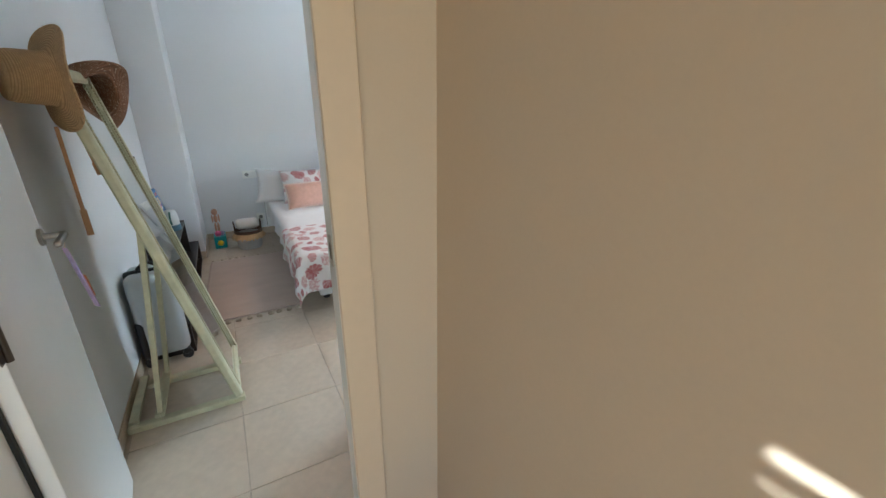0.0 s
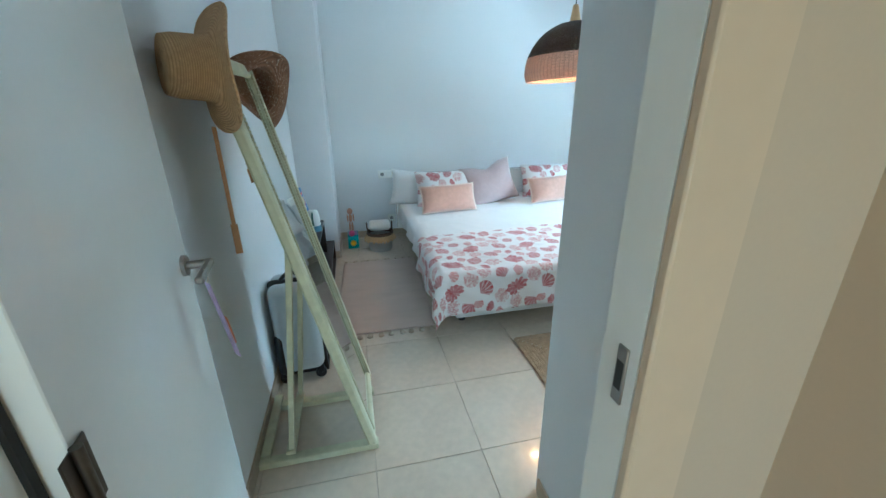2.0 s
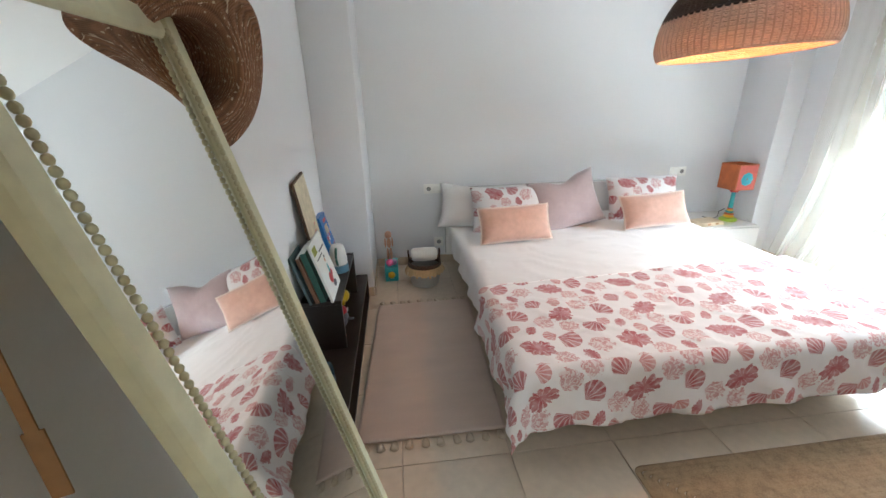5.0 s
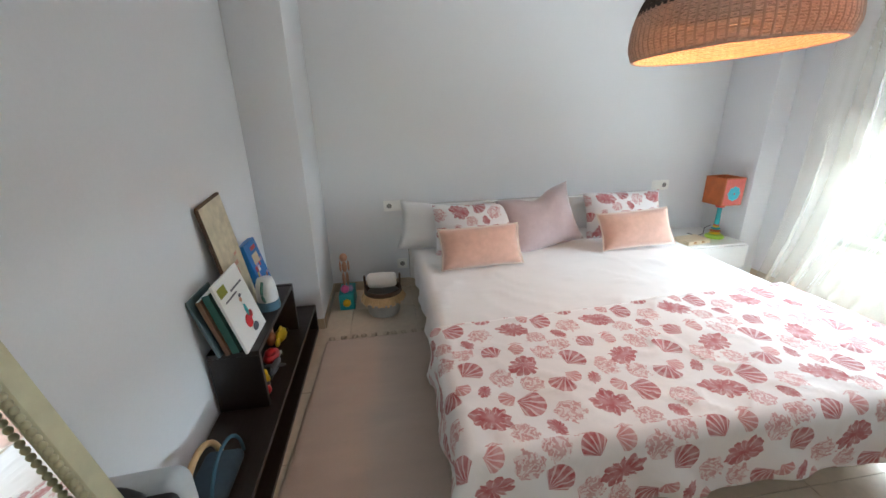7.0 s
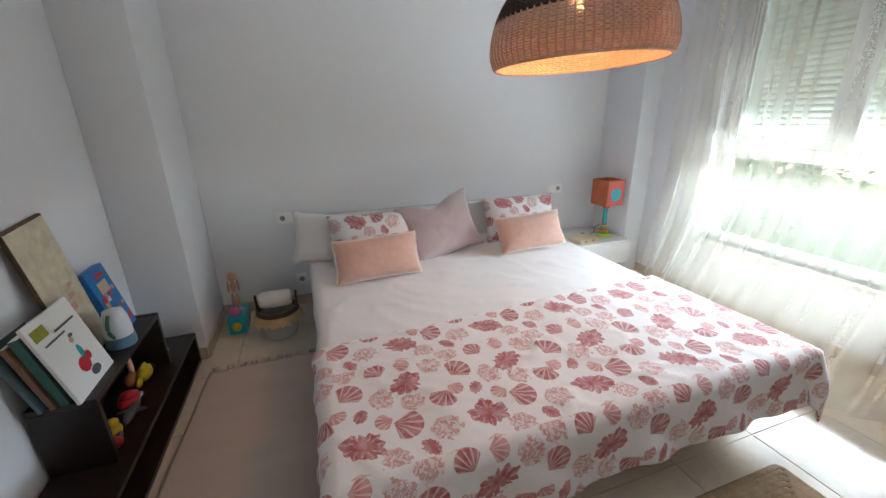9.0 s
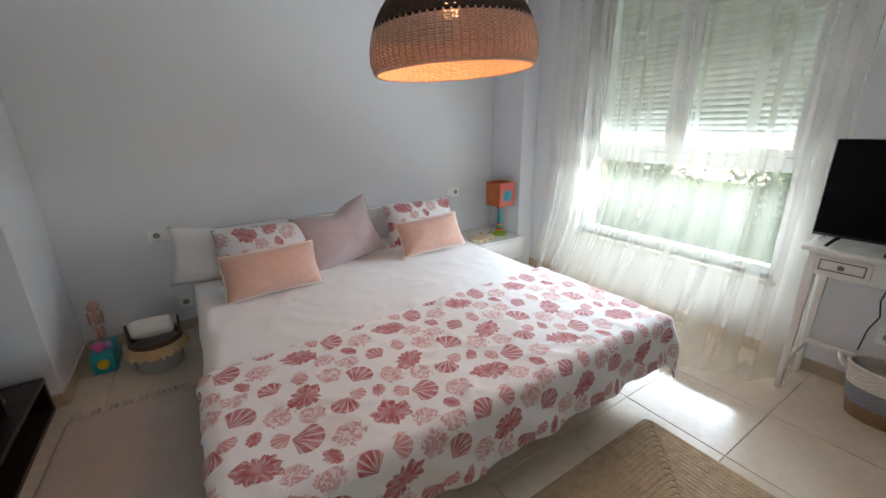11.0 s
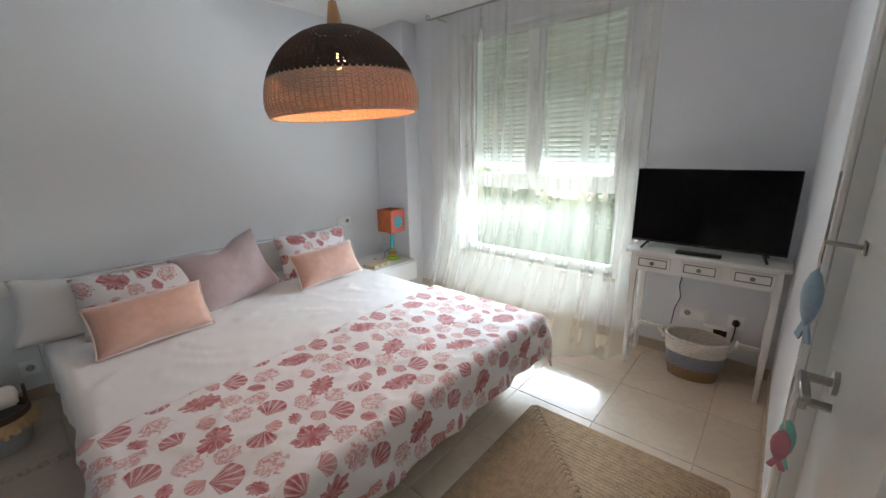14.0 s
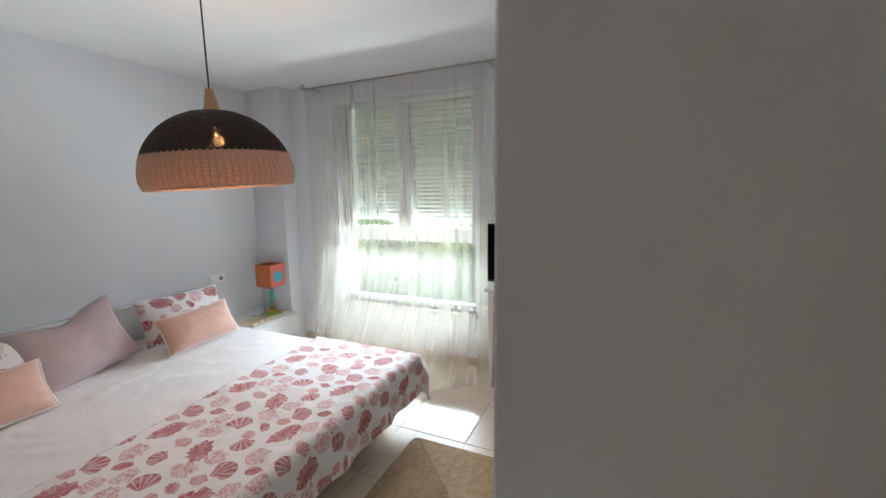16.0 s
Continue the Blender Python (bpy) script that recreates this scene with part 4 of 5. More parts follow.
for y in (-0.27, 0.27):
    bm = bmesh.new()
    beam(bm, (0.01, y, 0.84), (-0.075, y + math.copysign(0.03, y), 0.791), 0.014, 0.010)
    beam(bm, (0.01, y, 0.84), (0.095, y + math.copysign(0.03, y), 0.791), 0.014, 0.010)
    part("foot", bm, BLACK, tv)
bar = thing("remote_bar", "slim black streaming box lying under the television", "media box")
part("body", boxed(4.715, 4.765, 4.57, 4.79, TZ + 0.001, TZ + 0.016, 0.004, 2), BLACK, bar)


SOCKETWELL = mat("socket_shadow", (0.30, 0.30, 0.30), 0.6)


def wall_plate(at, face, gangs, label, kinds):
    """Square wall plates; kinds names each gang: round socket, rocker or blank."""
    ob = thing("wall_socket" if "socket" in label else "light_switch", label, "wall socket" if "socket" in label else "light switch", at=at, turn=face)
    w = 0.082 if gangs == 1 else 0.072 * gangs + 0.012
    part("plate", boxed(-w / 2, w / 2, -0.009, 0.0, -0.041, 0.041, 0.003, 2), PLASTIC, ob)
    for k, kind in enumerate(kinds):
        x = (k - (gangs - 1) / 2) * 0.071
        if kind == "socket":
            part("socket_ring", lathe(bmesh.new(), ((0.024, -0.0095), (0.024, -0.012), (0.021, -0.012), (0.020, -0.0096)), 24, pose(x, 0, 0, 90, 0, 0) @ pose(0, 0, 0, 180, 0, 0)), PLASTIC, ob)
            part("socket_well", rod(bmesh.new(), (x, -0.0092, 0), (x, -0.0100, 0), 0.0195, seg=20), SOCKETWELL, ob)
            part("pin_hole", rod(rod(bmesh.new(), (x - 0.009, -0.0098, 0), (x - 0.009, -0.0106, 0), 0.0028, seg=8), (x + 0.009, -0.0098, 0), (x + 0.009, -0.0106, 0), 0.0028, seg=8), BLACK, ob)
        else:
            part("rocker", boxed(x - 0.027, x + 0.027, -0.013, -0.008, -0.028, 0.028, 0.002), PLASTIC, ob)
    return ob


wall_plate((2.125, YH, 0.690), 0, 2, "white double wall socket and switch above the bed side", ("socket", "rocker"))
wall_plate((4.395, YH, 0.735), 0, 2, "white double wall switch and socket beside the nightstand", ("rocker", "socket"))
wall_plate((2.165, YH, 0.205), 0, 1, "white single wall socket low beside the bed", ("socket",))
wall_plate((XP, 3.955, 1.027), 90 + 180, 1, "white light switch beside the entrance", ("rocker",))
wall_plate((XW, 4.69, 0.325), -90, 2, "white double aerial socket and blank under the table", ("socket", "rocker"))
wall_plate((XW, 4.465, 0.325), -90, 1, "white wall socket with a black plug", ("socket",))

# ---- rugs ----
rug = thing("jute_rug", "braided natural jute rug beside the bed", "rug")
cx, cy, hx, hy = (2.685 + 3.945) / 2, (4.36 + 5.245) / 2, 0.63, 0.44
for k in range(22):
    w = 0.0205
    a, b = hx - k * w, hy - k * w
    if b < 0.012:
        break
    pts, r = [], min(0.022, b * 0.6)
    for q, (sx, sy) in enumerate(((1, 1), (-1, 1), (-1, -1), (1, -1))):
        for j in range(5):
            t = math.radians(90 * q + 22.5 * j)
            pts.append((cx + sx * (a - r) + r * math.cos(t), cy + sy * (b - r) + r * math.sin(t), 0.009))
    pts.append(pts[0])
    bm = tube(bmesh.new(), pts, 0.0125, 8)
    for v in bm.verts:
        v.co.z = max(0.001, 0.006 + (v.co.z - 0.009) * 0.15 + 0.0010 * noise.noise((v.co.x * 60, v.co.y * 60, 0)))
    part("braid", bm, JUTE, rug, smooth=180)
rug2 = thing("cotton_rug", "pale pink-beige cotton rug with tasselled ends", "rug")
part("weave", sheet(bmesh.new(), 40, 70, lambda u, v: Vector((1.605 + 0.66 * u + 0.012 * noise.noise((v * 3, 0, 1)) + 0.06 * (v - 0.5), 5.52 + 1.24 * v, 0.008 + 0.002 * noise.noise((u * 5, v * 9, 3))))), PINKRUG, rug2, smooth=180)
rug2.children[0].modifiers.new("thickness", "SOLIDIFY").thickness = 0.007
for y, s in ((5.52, -1), (6.76, 1)):
    for k in range(10):
        x = 1.605 + 0.66 * (k + 0.5) / 10 + (0.03 if s > 0 else -0.03)
        bm = lathe(bmesh.new(), ((0, 0.0), (0.010, 0.004), (0.016, 0.02), (0.019, 0.045), (0.010, 0.052), (0, 0.052)), 10, pose(x, y, 0.012, -90 * s, 0, random.uniform(-18, 18)))
        for v in bm.verts:
            v.co.z = 0.002 + max(0, v.co.z - 0.002) * 0.55
        part("tassel", bm, TASSEL, rug2, smooth=180)

# ---- leaning floor mirror with two hats ----
mirror = thing("floor_mirror", "cream painted beaded floor mirror leaning on a slatted easel base", "mirror")
B0, T0 = Vector((1.768, 0, 0.05)), Vector((1.422, 0, 1.540))       # foot and head of the tilted frame
UP = (T0 - B0).normalized()
OUTW = Vector((UP.z, 0, -UP.x))
MY0, MY1 = 4.600, 5.035


def on_frame(s, y, out=0.0):
    p = B0.lerp(T0, s) + OUTW * out
    return Vector((p.x, y, p.z))


for y in (MY0, MY1):
    part("stile", beam(bmesh.new(), on_frame(0, y), on_frame(1.0, y), 0.046, 0.036, (0, 1, 0), 0.008), CREAM, mirror)
for s in (0.02, 0.985):
    part("rail", beam(bmesh.new(), on_frame(s, MY0 + 0.023), on_frame(s, MY1 - 0.023), 0.046, 0.034, UP, 0.008), CREAM, mirror)
bead_me = finish(lathe(bmesh.new(), [(0.0058 * math.sin(k * math.pi / 5), 0.0066 * -math.cos(k * math.pi / 5)) for k in range(6)], 8), "bead", CREAMDARK, 180)
tilt = math.degrees(math.atan2(T0.x - B0.x, T0.z - B0.z))
for y in (MY0 + 0.026, MY1 - 0.026):
    for k in range(118):
        ob = new("bead", bead_me)
        ob.parent = mirror
        p = on_frame(0.03 + 0.945 * k / 117, y, 0.0175)
        ob.matrix_basis = pose(p.x, p.y, p.z, 0, tilt, 0)
c, q = (on_frame(0.5, (MY0 + MY1) / 2, 0.004)), (T0 - B0).length * 0.475
bm = boxed(-0.002, 0.002, -(MY1 - MY0) / 2 + 0.015, (MY1 - MY0) / 2 - 0.015, -q, q)
bmesh.ops.transform(bm, matrix=Matrix.Translation(c) @ pose(0, 0, 0, 0, tilt, 0), verts=bm.verts)
part("mirror_glass", bm, MIRROR, mirror, "clear mirror glass")
part("back_board", beam(bmesh.new(), on_frame(0.03, (MY0 + MY1) / 2, -0.012), on_frame(0.97, (MY0 + MY1) / 2, -0.012), MY1 - MY0 - 0.03, 0.006, (0, 1, 0), 0.001), CREAM, mirror)
for y in (MY0 + 0.055, MY1 - 0.045):
    part("easel_leg", beam(bmesh.new(), (1.43, y, 0.03), (1.545, y, 0.955 if y < 4.8 else 0.93), 0.030, 0.022, (0, 1, 0), 0.002), CREAM, mirror)
    part("base_rail", beam(bmesh.new(), (1.305, y - 0.03, 0.016), (1.79, y - 0.03, 0.016), 0.042, 0.030, (0, 1, 0), 0.003), CREAM, mirror)
for x in (1.33, 1.43):
    part("base_slat", beam(bmesh.new(), (x, MY0 + 0.03, 0.040), (x, MY1 - 0.03, 0.040), 0.038, 0.018, (1, 0, 0), 0.002), CREAM, mirror)


def hat(name, label, at, aim, up, brim, crown_r, crown_h, material, droop, band=None):
    """A straw hat whose crown points along aim."""
    m = Matrix.Translation(at) @ Vector(aim).to_track_quat("Z", "Y").to_matrix().to_4x4() @ pose(0, 0, 0, 0, 0, up)
    bm = bmesh.new()
    prof = [(brim, 0.004), (brim - 0.004, 0.0)] + [(crown_r + (brim - crown_r) * (1 - k / 6), 0.004 + 0.012 * (k / 6) ** 2) for k in range(1, 6)]
    prof += [(crown_r, 0.020), (crown_r * 0.97, 0.05), (crown_r * 0.93, crown_h * 0.8), (crown_r * 0.86, crown_h * 0.97), (crown_r * 0.5, crown_h), (0, crown_h * 0.96)]
    lathe(bm, prof, 56)
    for v in bm.verts:
        r = math.hypot(v.co.x, v.co.y)
        t = math.atan2(v.co.y, v.co.x)
        if r > crown_r:
            s = (r - crown_r) / (brim - crown_r)
            v.co.z += droop * s * s * math.cos(2 * t) + 0.010 * s * math.sin(3 * t + 1)
        v.co.x *= 1.06
    me = finish(bm, name, material, 180)
    ob = tagged(new(name, me), label, "hat", "hats on the mirror")
    ob.matrix_basis = m
    sol = ob.modifiers.new("thickness", "SOLIDIFY")
    sol.thickness = 0.004
    if band:
        bm = lathe(bmesh.new(), ((crown_r * 1.01, 0.022), (crown_r * 1.01, 0.045)), 40)
        bmesh.ops.transform(bm, matrix=m @ Matrix.Diagonal((1.06, 1, 1, 1)), verts=bm.verts)
        part("hat_band", bm, band, ob, smooth=180)
    return ob


def straw_rings(name, color, dark, freq, speckle=0.0, fleck=None):
    """Plaited straw sewn in rings round the crown's axis."""
    m = mat(name, color, 0.8, vary=0.22, grain=70, bump=0.3)
    n, l = m.node_tree.nodes, m.node_tree.links
    b = n["Principled BSDF"]
    tc, sep = n.new("ShaderNodeTexCoord"), n.new("ShaderNodeSeparateXYZ")
    l.new(tc.outputs["Object"], sep.inputs[0])

    def op(kind, *vals):
        q = n.new("ShaderNodeMath")
        q.operation = kind
        for k, v in enumerate(vals):
            if isinstance(v, (int, float)):
                q.inputs[k].default_value = v
            else:
                l.new(v, q.inputs[k])
        return q.outputs[0]

    rad = op("SQRT", op("ADD", op("MULTIPLY", sep.outputs[0], sep.outputs[0]), op("MULTIPLY", sep.outputs[1], sep.outputs[1])))
    ang = op("ARCTAN2", sep.outputs[1], sep.outputs[0])
    ringed = op("SINE", op("MULTIPLY", op("ADD", rad, sep.outputs[2]), freq))
    knit = op("SINE", op("ADD", op("MULTIPLY", ang, 150), op("MULTIPLY", ringed, 2.0)))
    height = op("MULTIPLY_ADD", knit, speckle, ringed)
    mr, mix = n.new("ShaderNodeMapRange"), n.new("ShaderNodeMix")
    mr.inputs[1].default_value, mr.inputs[2].default_value = 0.1, -1.2
    mix.data_type = "RGBA"
    src = b.inputs["Base Color"].links[0].from_socket
    l.new(height, mr.inputs[0]), l.new(mr.outputs[0], mix.inputs[0]), l.new(src, mix.inputs[6])
    bp = n.new("ShaderNodeBump")
    bp.inputs["Strength"].default_value, bp.inputs["Distance"].default_value = 0.6, 0.002
    l.new(height, bp.inputs["Height"]), l.new(bp.outputs[0], b.inputs["Normal"])
    mix.inputs[7].default_value = (*dark, 1)
    last = mix.outputs[2]
    if fleck:
        # short pale straws lying across the rings, here and there
        comb, no, thr, mx = n.new("ShaderNodeCombineXYZ"), n.new("ShaderNodeTexNoise"), n.new("ShaderNodeMapRange"), n.new("ShaderNodeMix")
        l.new(op("MULTIPLY", ang, 5.0), comb.inputs[0]), l.new(op("MULTIPLY", op("ADD", rad, sep.outputs[2]), 330), comb.inputs[1])
        no.inputs["Scale"].default_value, no.inputs["Detail"].default_value = 1.6, 1
        thr.inputs[1].default_value, thr.inputs[2].default_value = 0.63, 0.68
        mx.data_type, mx.inputs[7].default_value = "RGBA", (*fleck, 1)
        l.new(comb.outputs[0], no.inputs["Vector"]), l.new(no.outputs[0], thr.inputs[0]), l.new(thr.outputs[0], mx.inputs[0]), l.new(last, mx.inputs[6])
        last = mx.outputs[2]
    l.new(last, b.inputs["Base Color"])
    return m


STRAWHAT = straw_rings("tan_plaited_straw", (0.58, 0.38, 0.19), (0.40, 0.24, 0.11), 1250, 0.15)
BROWNHAT = straw_rings("brown_plaited_straw", (0.27, 0.135, 0.072), (0.15, 0.075, 0.042), 1000, 0.35, (0.62, 0.50, 0.36))
hat1 = hat("straw_hat", "tan straw hat with a wide brim hung on the mirror frame", (1.445, 4.60, 1.495), (-0.90, -0.52, 0.06), 0, 0.170, 0.082, 0.135, STRAWHAT, 0.012)
hat2 = hat("straw_hat", "brown woven straw hat hung on the mirror corner", (1.478, 5.025, 1.445), (-0.80, 0.55, 0.28), 20, 0.155, 0.085, 0.11, BROWNHAT, 0.035)
for dy, dx, z1 in ((-0.02, -0.005, 0.955), (0.10, 0.02, 1.16)):
    pts = [(1.412 + dx + 0.03 * s * (1 if dy > 0 else 0), 4.60 + dy, 1.345 - (1.345 - z1) * s + 0.0) for s in (0, 0.25, 0.5, 0.75, 1)]
    bm = bmesh.new()
    for a, b in zip(pts, pts[1:]):
        beam(bm, a, b, 0.012 if b is not pts[-1] else 0.02, 0.003, (1, 0.3, 0), 0.0)
    bmesh.ops.transform(bm, matrix=hat1.matrix_basis.inverted(), verts=bm.verts)
    part("chin_strap", bm, LEATHER, hat1, "tan leather chin strap")

# ---- low dark shelf with books and toys ----
shelf = thing("low_shelf", "dark wenge low shelf with a raised open compartment", "shelf")
SX0, SX1 = XS + 0.012, 1.558
part("bottom_board", boxed(SX0, SX1, 5.22, 6.94, 0.0, 0.022, 0.001), WENGE, shelf)
part("back_panel", boxed(SX0, SX0 + 0.008, 5.242, 6.918, 0.022, 0.168), WENGE, shelf)
part("top_board", boxed(SX0, SX1, 5.22, 6.94, 0.168, 0.190, 0.0015), WENGE, shelf)
for y in (5.22, 6.918):
    part("end_panel", boxed(SX0, SX1 - 0.001, y, y + 0.022, 0.022, 0.168), WENGE, shelf)
UX1 = 1.508
for y in (5.985, 6.635):
    part("upper_side", boxed(SX0, UX1, y, y + 0.022, 0.190, 0.475 if y > 6 else 0.448, 0.0015), WENGE, shelf)
part("upper_top", boxed(SX0, UX1, 5.985, 6.635, 0.448, 0.470, 0.0015), WENGE, shelf)
part("upper_back", boxed(SX0, SX0 + 0.008, 6.007, 6.635, 0.190, 0.448), WENGE, shelf)


def leaning(name, label, category, w, h, d, y, x_foot, z, lean, turn):
    """A book or board of width w (along y), height h, thickness d, whose foot stands at x_foot and whose head leans to the wall."""
    ob = thing(name, label, category)
    ob.matrix_basis = pose(x_foot, y, z + 0.001, 0, -lean, turn)
    return ob


book = leaning("picture_book", "large white picture book leaning on the shelf", "book", 0.26, 0.31, 0.012, 6.10, 1.475, 0.47, 15, 0)
part("cover", boxed(-0.012, 0.0, -0.13, 0.13, 0.0, 0.31, 0.001), PAPER, book, "white cover with a small red figure")
part("title_block", boxed(0.0005, 0.0015, -0.115, -0.045, 0.245, 0.285), mat("olive_print", (0.28, 0.30, 0.03), 0.5), book)
part("title_bar", boxed(0.0005, 0.0015, -0.02, 0.10, 0.235, 0.243), GREYTOY, book)
part("title_bar", boxed(0.0005, 0.0015, -0.095, 0.02, 0.215, 0.222), GREYTOY, book)
for w0, h0, dy, z0, m in ((0.055, 0.05, -0.01, 0.085, RED), (0.03, 0.03, 0.03, 0.10, RED), (0.022, 0.055, 0.012, 0.125, TEAL), (0.02, 0.018, 0.008, 0.18, SKIN), (0.05, 0.03, 0.02, 0.04, GREYTOY), (0.022, 0.012, 0.018, 0.196, GREYTOY)):
    bm = lathe(bmesh.new(), ((0, 0.0008), (w0 * 0.6, 0.0008), (w0 * 0.6, 0.0016), (0, 0.0016)), 9)
    bmesh.ops.transform(bm, matrix=pose(0, dy + 0.01, z0, 0, 90, 0) @ Matrix.Diagonal((h0 / w0, 1, 1, 1)), verts=bm.verts)
    part("printed_shape", bm, m, book)
for k, (m, hh, dd, nm) in enumerate(((GREENBOOK, 0.27, 0.03, "green_cover"), (mat("brown_book", (0.22, 0.12, 0.07), 0.6), 0.25, 0.018, "brown_cover"), (mat("slate_book", (0.10, 0.16, 0.17), 0.5, vary=0.2), 0.26, 0.012, "slate_cover"))):
    ob = leaning("book", "slim hardback book leaning behind the picture book", "book", 0.2, hh, dd, 0, 0, 0, 0, 0)
    ob["group"] = "books on the shelf"
    ob.matrix_basis = pose(1.437 - 0.032 * k, 6.085 - 0.012 * k, 0.471, 0, -14 - k, 0)
    part(nm, boxed(-dd, 0.0, -0.10, 0.10, 0, hh, 0.0015), m, ob)
    part("pages", boxed(-dd + 0.003, -0.003, -0.098, 0.103, 0.004, hh + 0.002), PAPER, ob)
board = thing("painted_board", "aged cream wooden board with faint pink painting and bark edge", "painting")
board.matrix_basis = pose(1.385, 6.34, 0.471, 0, -6.5, 0) @ pose(0, 0, 0, 5, 0, 0)
bm = sheet(bmesh.new(), 4, 16, lambda u, v: Vector((0.0, -0.12 + 0.24 * u, 0.57 * v + 0.008 * noise.noise((u * 5, v * 7, 2)))))
r = bmesh.ops.extrude_face_region(bm, geom=bm.faces[:])
bmesh.ops.translate(bm, vec=(-0.014, 0, 0), verts=[g for g in r["geom"] if isinstance(g, bmesh.types.BMVert)])
part("panel", bm, CANVAS, board)
for y0, y1, z0, z1 in ((-0.126, -0.1185, 0, 0.57), (-0.12, 0.12, 0.566, 0.578)):
    part("bark_edge", boxed(-0.016, 0.001, y0, y1, z0, z1, 0.003), BARK, board)
for dy, dz, s in ((0.0, 0.22, 0.03), (0.03, 0.26, 0.02), (-0.03, 0.25, 0.018), (0.05, 0.30, 0.015)):
    part("painted_shape", boxed(0.0015, 0.0025, dy - s, dy + s, dz - s * 0.5, dz + s * 0.5, 0.0003), mat("faded_pink", (0.60, 0.34, 0.27), 0.8, vary=0.2), board)
game = thing("game_box", "tall blue printed game box leaning against the wall", "box")
game.matrix_basis = pose(1.43, 6.535, 0.471, 0, -13, 0)
part("box", boxed(-0.035, 0.0, -0.085, 0.085, 0, 0.31, 0.002), BLUE, game)
for k in range(16):
    y, z = random.uniform(-0.07, 0.06), random.uniform(0.02, 0.20)
    part("printed_shape", boxed(0.0005, 0.0015, y, y + random.uniform(0.012, 0.03), z, z + random.uniform(0.012, 0.03)), random.choice((RED, YELLOW, ORANGE, PAPER, LILAC)), game)
part("printed_shape", boxed(0.0005, 0.0015, -0.04, 0.04, 0.19, 0.245), mat("pale_print", (0.62, 0.52, 0.35), 0.5), game)
part("printed_shape", boxed(0.0005, 0.0015, -0.02, 0.05, 0.262, 0.282), RED, game)
jug = thing("humidifier", "small white and blue jug-shaped device with a dark handle", "appliance", at=(1.455, 6.375, 0.471))
part("base", lathe(bmesh.new(), ((0, 0), (0.052, 0), (0.055, 0.01), (0.053, 0.045), (0, 0.047)), 24), mat("slate_blue", (0.10, 0.20, 0.28), 0.4), jug)
part("body", lathe(bmesh.new(), ((0.050, 0.047), (0.050, 0.08), (0.044, 0.13), (0.034, 0.16), (0, 0.168)), 24), mat("milky_plastic", (0.72, 0.74, 0.75), 0.3), jug, smooth=180)
part("handle", tube(bmesh.new(), [(-0.0, -0.045 - 0.03 * math.sin(a), 0.155 - 0.10 * a / 3.1) for a in [k * 0.31 for k in range(11)]], 0.007, 8), GREENBOOK, jug, smooth=180)


def toy(name, label, at, blobs):
    """A small toy of rounded lumps: (dx, dy, dz, rx, ry, rz, material)."""
    ob = thing(name, label, "toy", "toys on the shelf", at=at)
    for dx, dy, dz, rx, ry, rz, m in blobs:
        bm = bmesh.new()
        bmesh.ops.create_icosphere(bm, subdivisions=2, radius=1.0, matrix=Matrix.Translation((dx, dy, dz)) @ Matrix.Diagonal((rx, ry, rz, 1)))
        part("body" if not ob.children else "piece", bm, m, ob, smooth=180)
    return ob


toy("toy_fish", "bright yellow plastic toy fish on the shelf", (1.44, 6.52, 0.191), ((0, 0, 0.04, 0.03, 0.06, 0.035, YELLOW), (0.0, -0.075, 0.035, 0.012, 0.03, 0.022, YELLOW), (0.025, 0.035, 0.045, 0.008, 0.012, 0.012, BLACK), (0, 0, 0.078, 0.008, 0.03, 0.010, YELLOW)))
toy("toy_car", "red plastic toy car on the shelf", (1.435, 6.33, 0.191), ((0, 0, 0.032, 0.04, 0.065, 0.026, RED), (0, -0.005, 0.055, 0.03, 0.035, 0.018, RED), (0.036, 0.03, 0.03, 0.006, 0.016, 0.010, PAPER), (0.03, -0.04, 0.016, 0.012, 0.016, 0.016, BLACK), (0.03, 0.04, 0.016, 0.012, 0.016, 0.016, BLACK)))
toy("toy_plane", "dark grey toy plane with a thin nose", (1.47, 6.25, 0.191), ((0, 0, 0.022, 0.02, 0.08, 0.018, GREYTOY), (0, 0, 0.026, 0.055, 0.02, 0.005, GREYTOY), (0, 0.09, 0.022, 0.005, 0.03, 0.005, STEEL), (0, -0.07, 0.04, 0.004, 0.014, 0.02, GREYTOY)))
toy("toy_figure", "small yellow and black toy figure", (1.45, 6.14, 0.191), ((0, 0, 0.028, 0.025, 0.03, 0.028, YELLOW), (0, 0.0, 0.062, 0.02, 0.022, 0.02, YELLOW), (0.01, 0.03, 0.02, 0.02, 0.015, 0.018, BLACK), (0.018, -0.02, 0.015, 0.012, 0.018, 0.015, GREYTOY)))
toy("toy_ball", "small red toy on the shelf", (1.475, 6.07, 0.191), ((0, 0, 0.022, 0.024, 0.026, 0.022, RED), (0.0, 0.03, 0.012, 0.012, 0.014, 0.012, RED)))
toy("toy_animal", "dusky pink toy dinosaur with a long neck", (1.40, 6.50, 0.191), ((0, 0, 0.10, 0.012, 0.012, 0.06, SKIN), (0.01, 0.015, 0.165, 0.010, 0.022, 0.012, SKIN), (0, -0.02, 0.04, 0.025, 0.045, 0.035, HAIR)))
toy("toy_rabbit", "small white toy standing at the shelf end", (1.46, 6.73, 0.191), ((0, 0, 0.03, 0.022, 0.024, 0.030, PAPER), (0, 0, 0.07, 0.016, 0.018, 0.018, PAPER)))

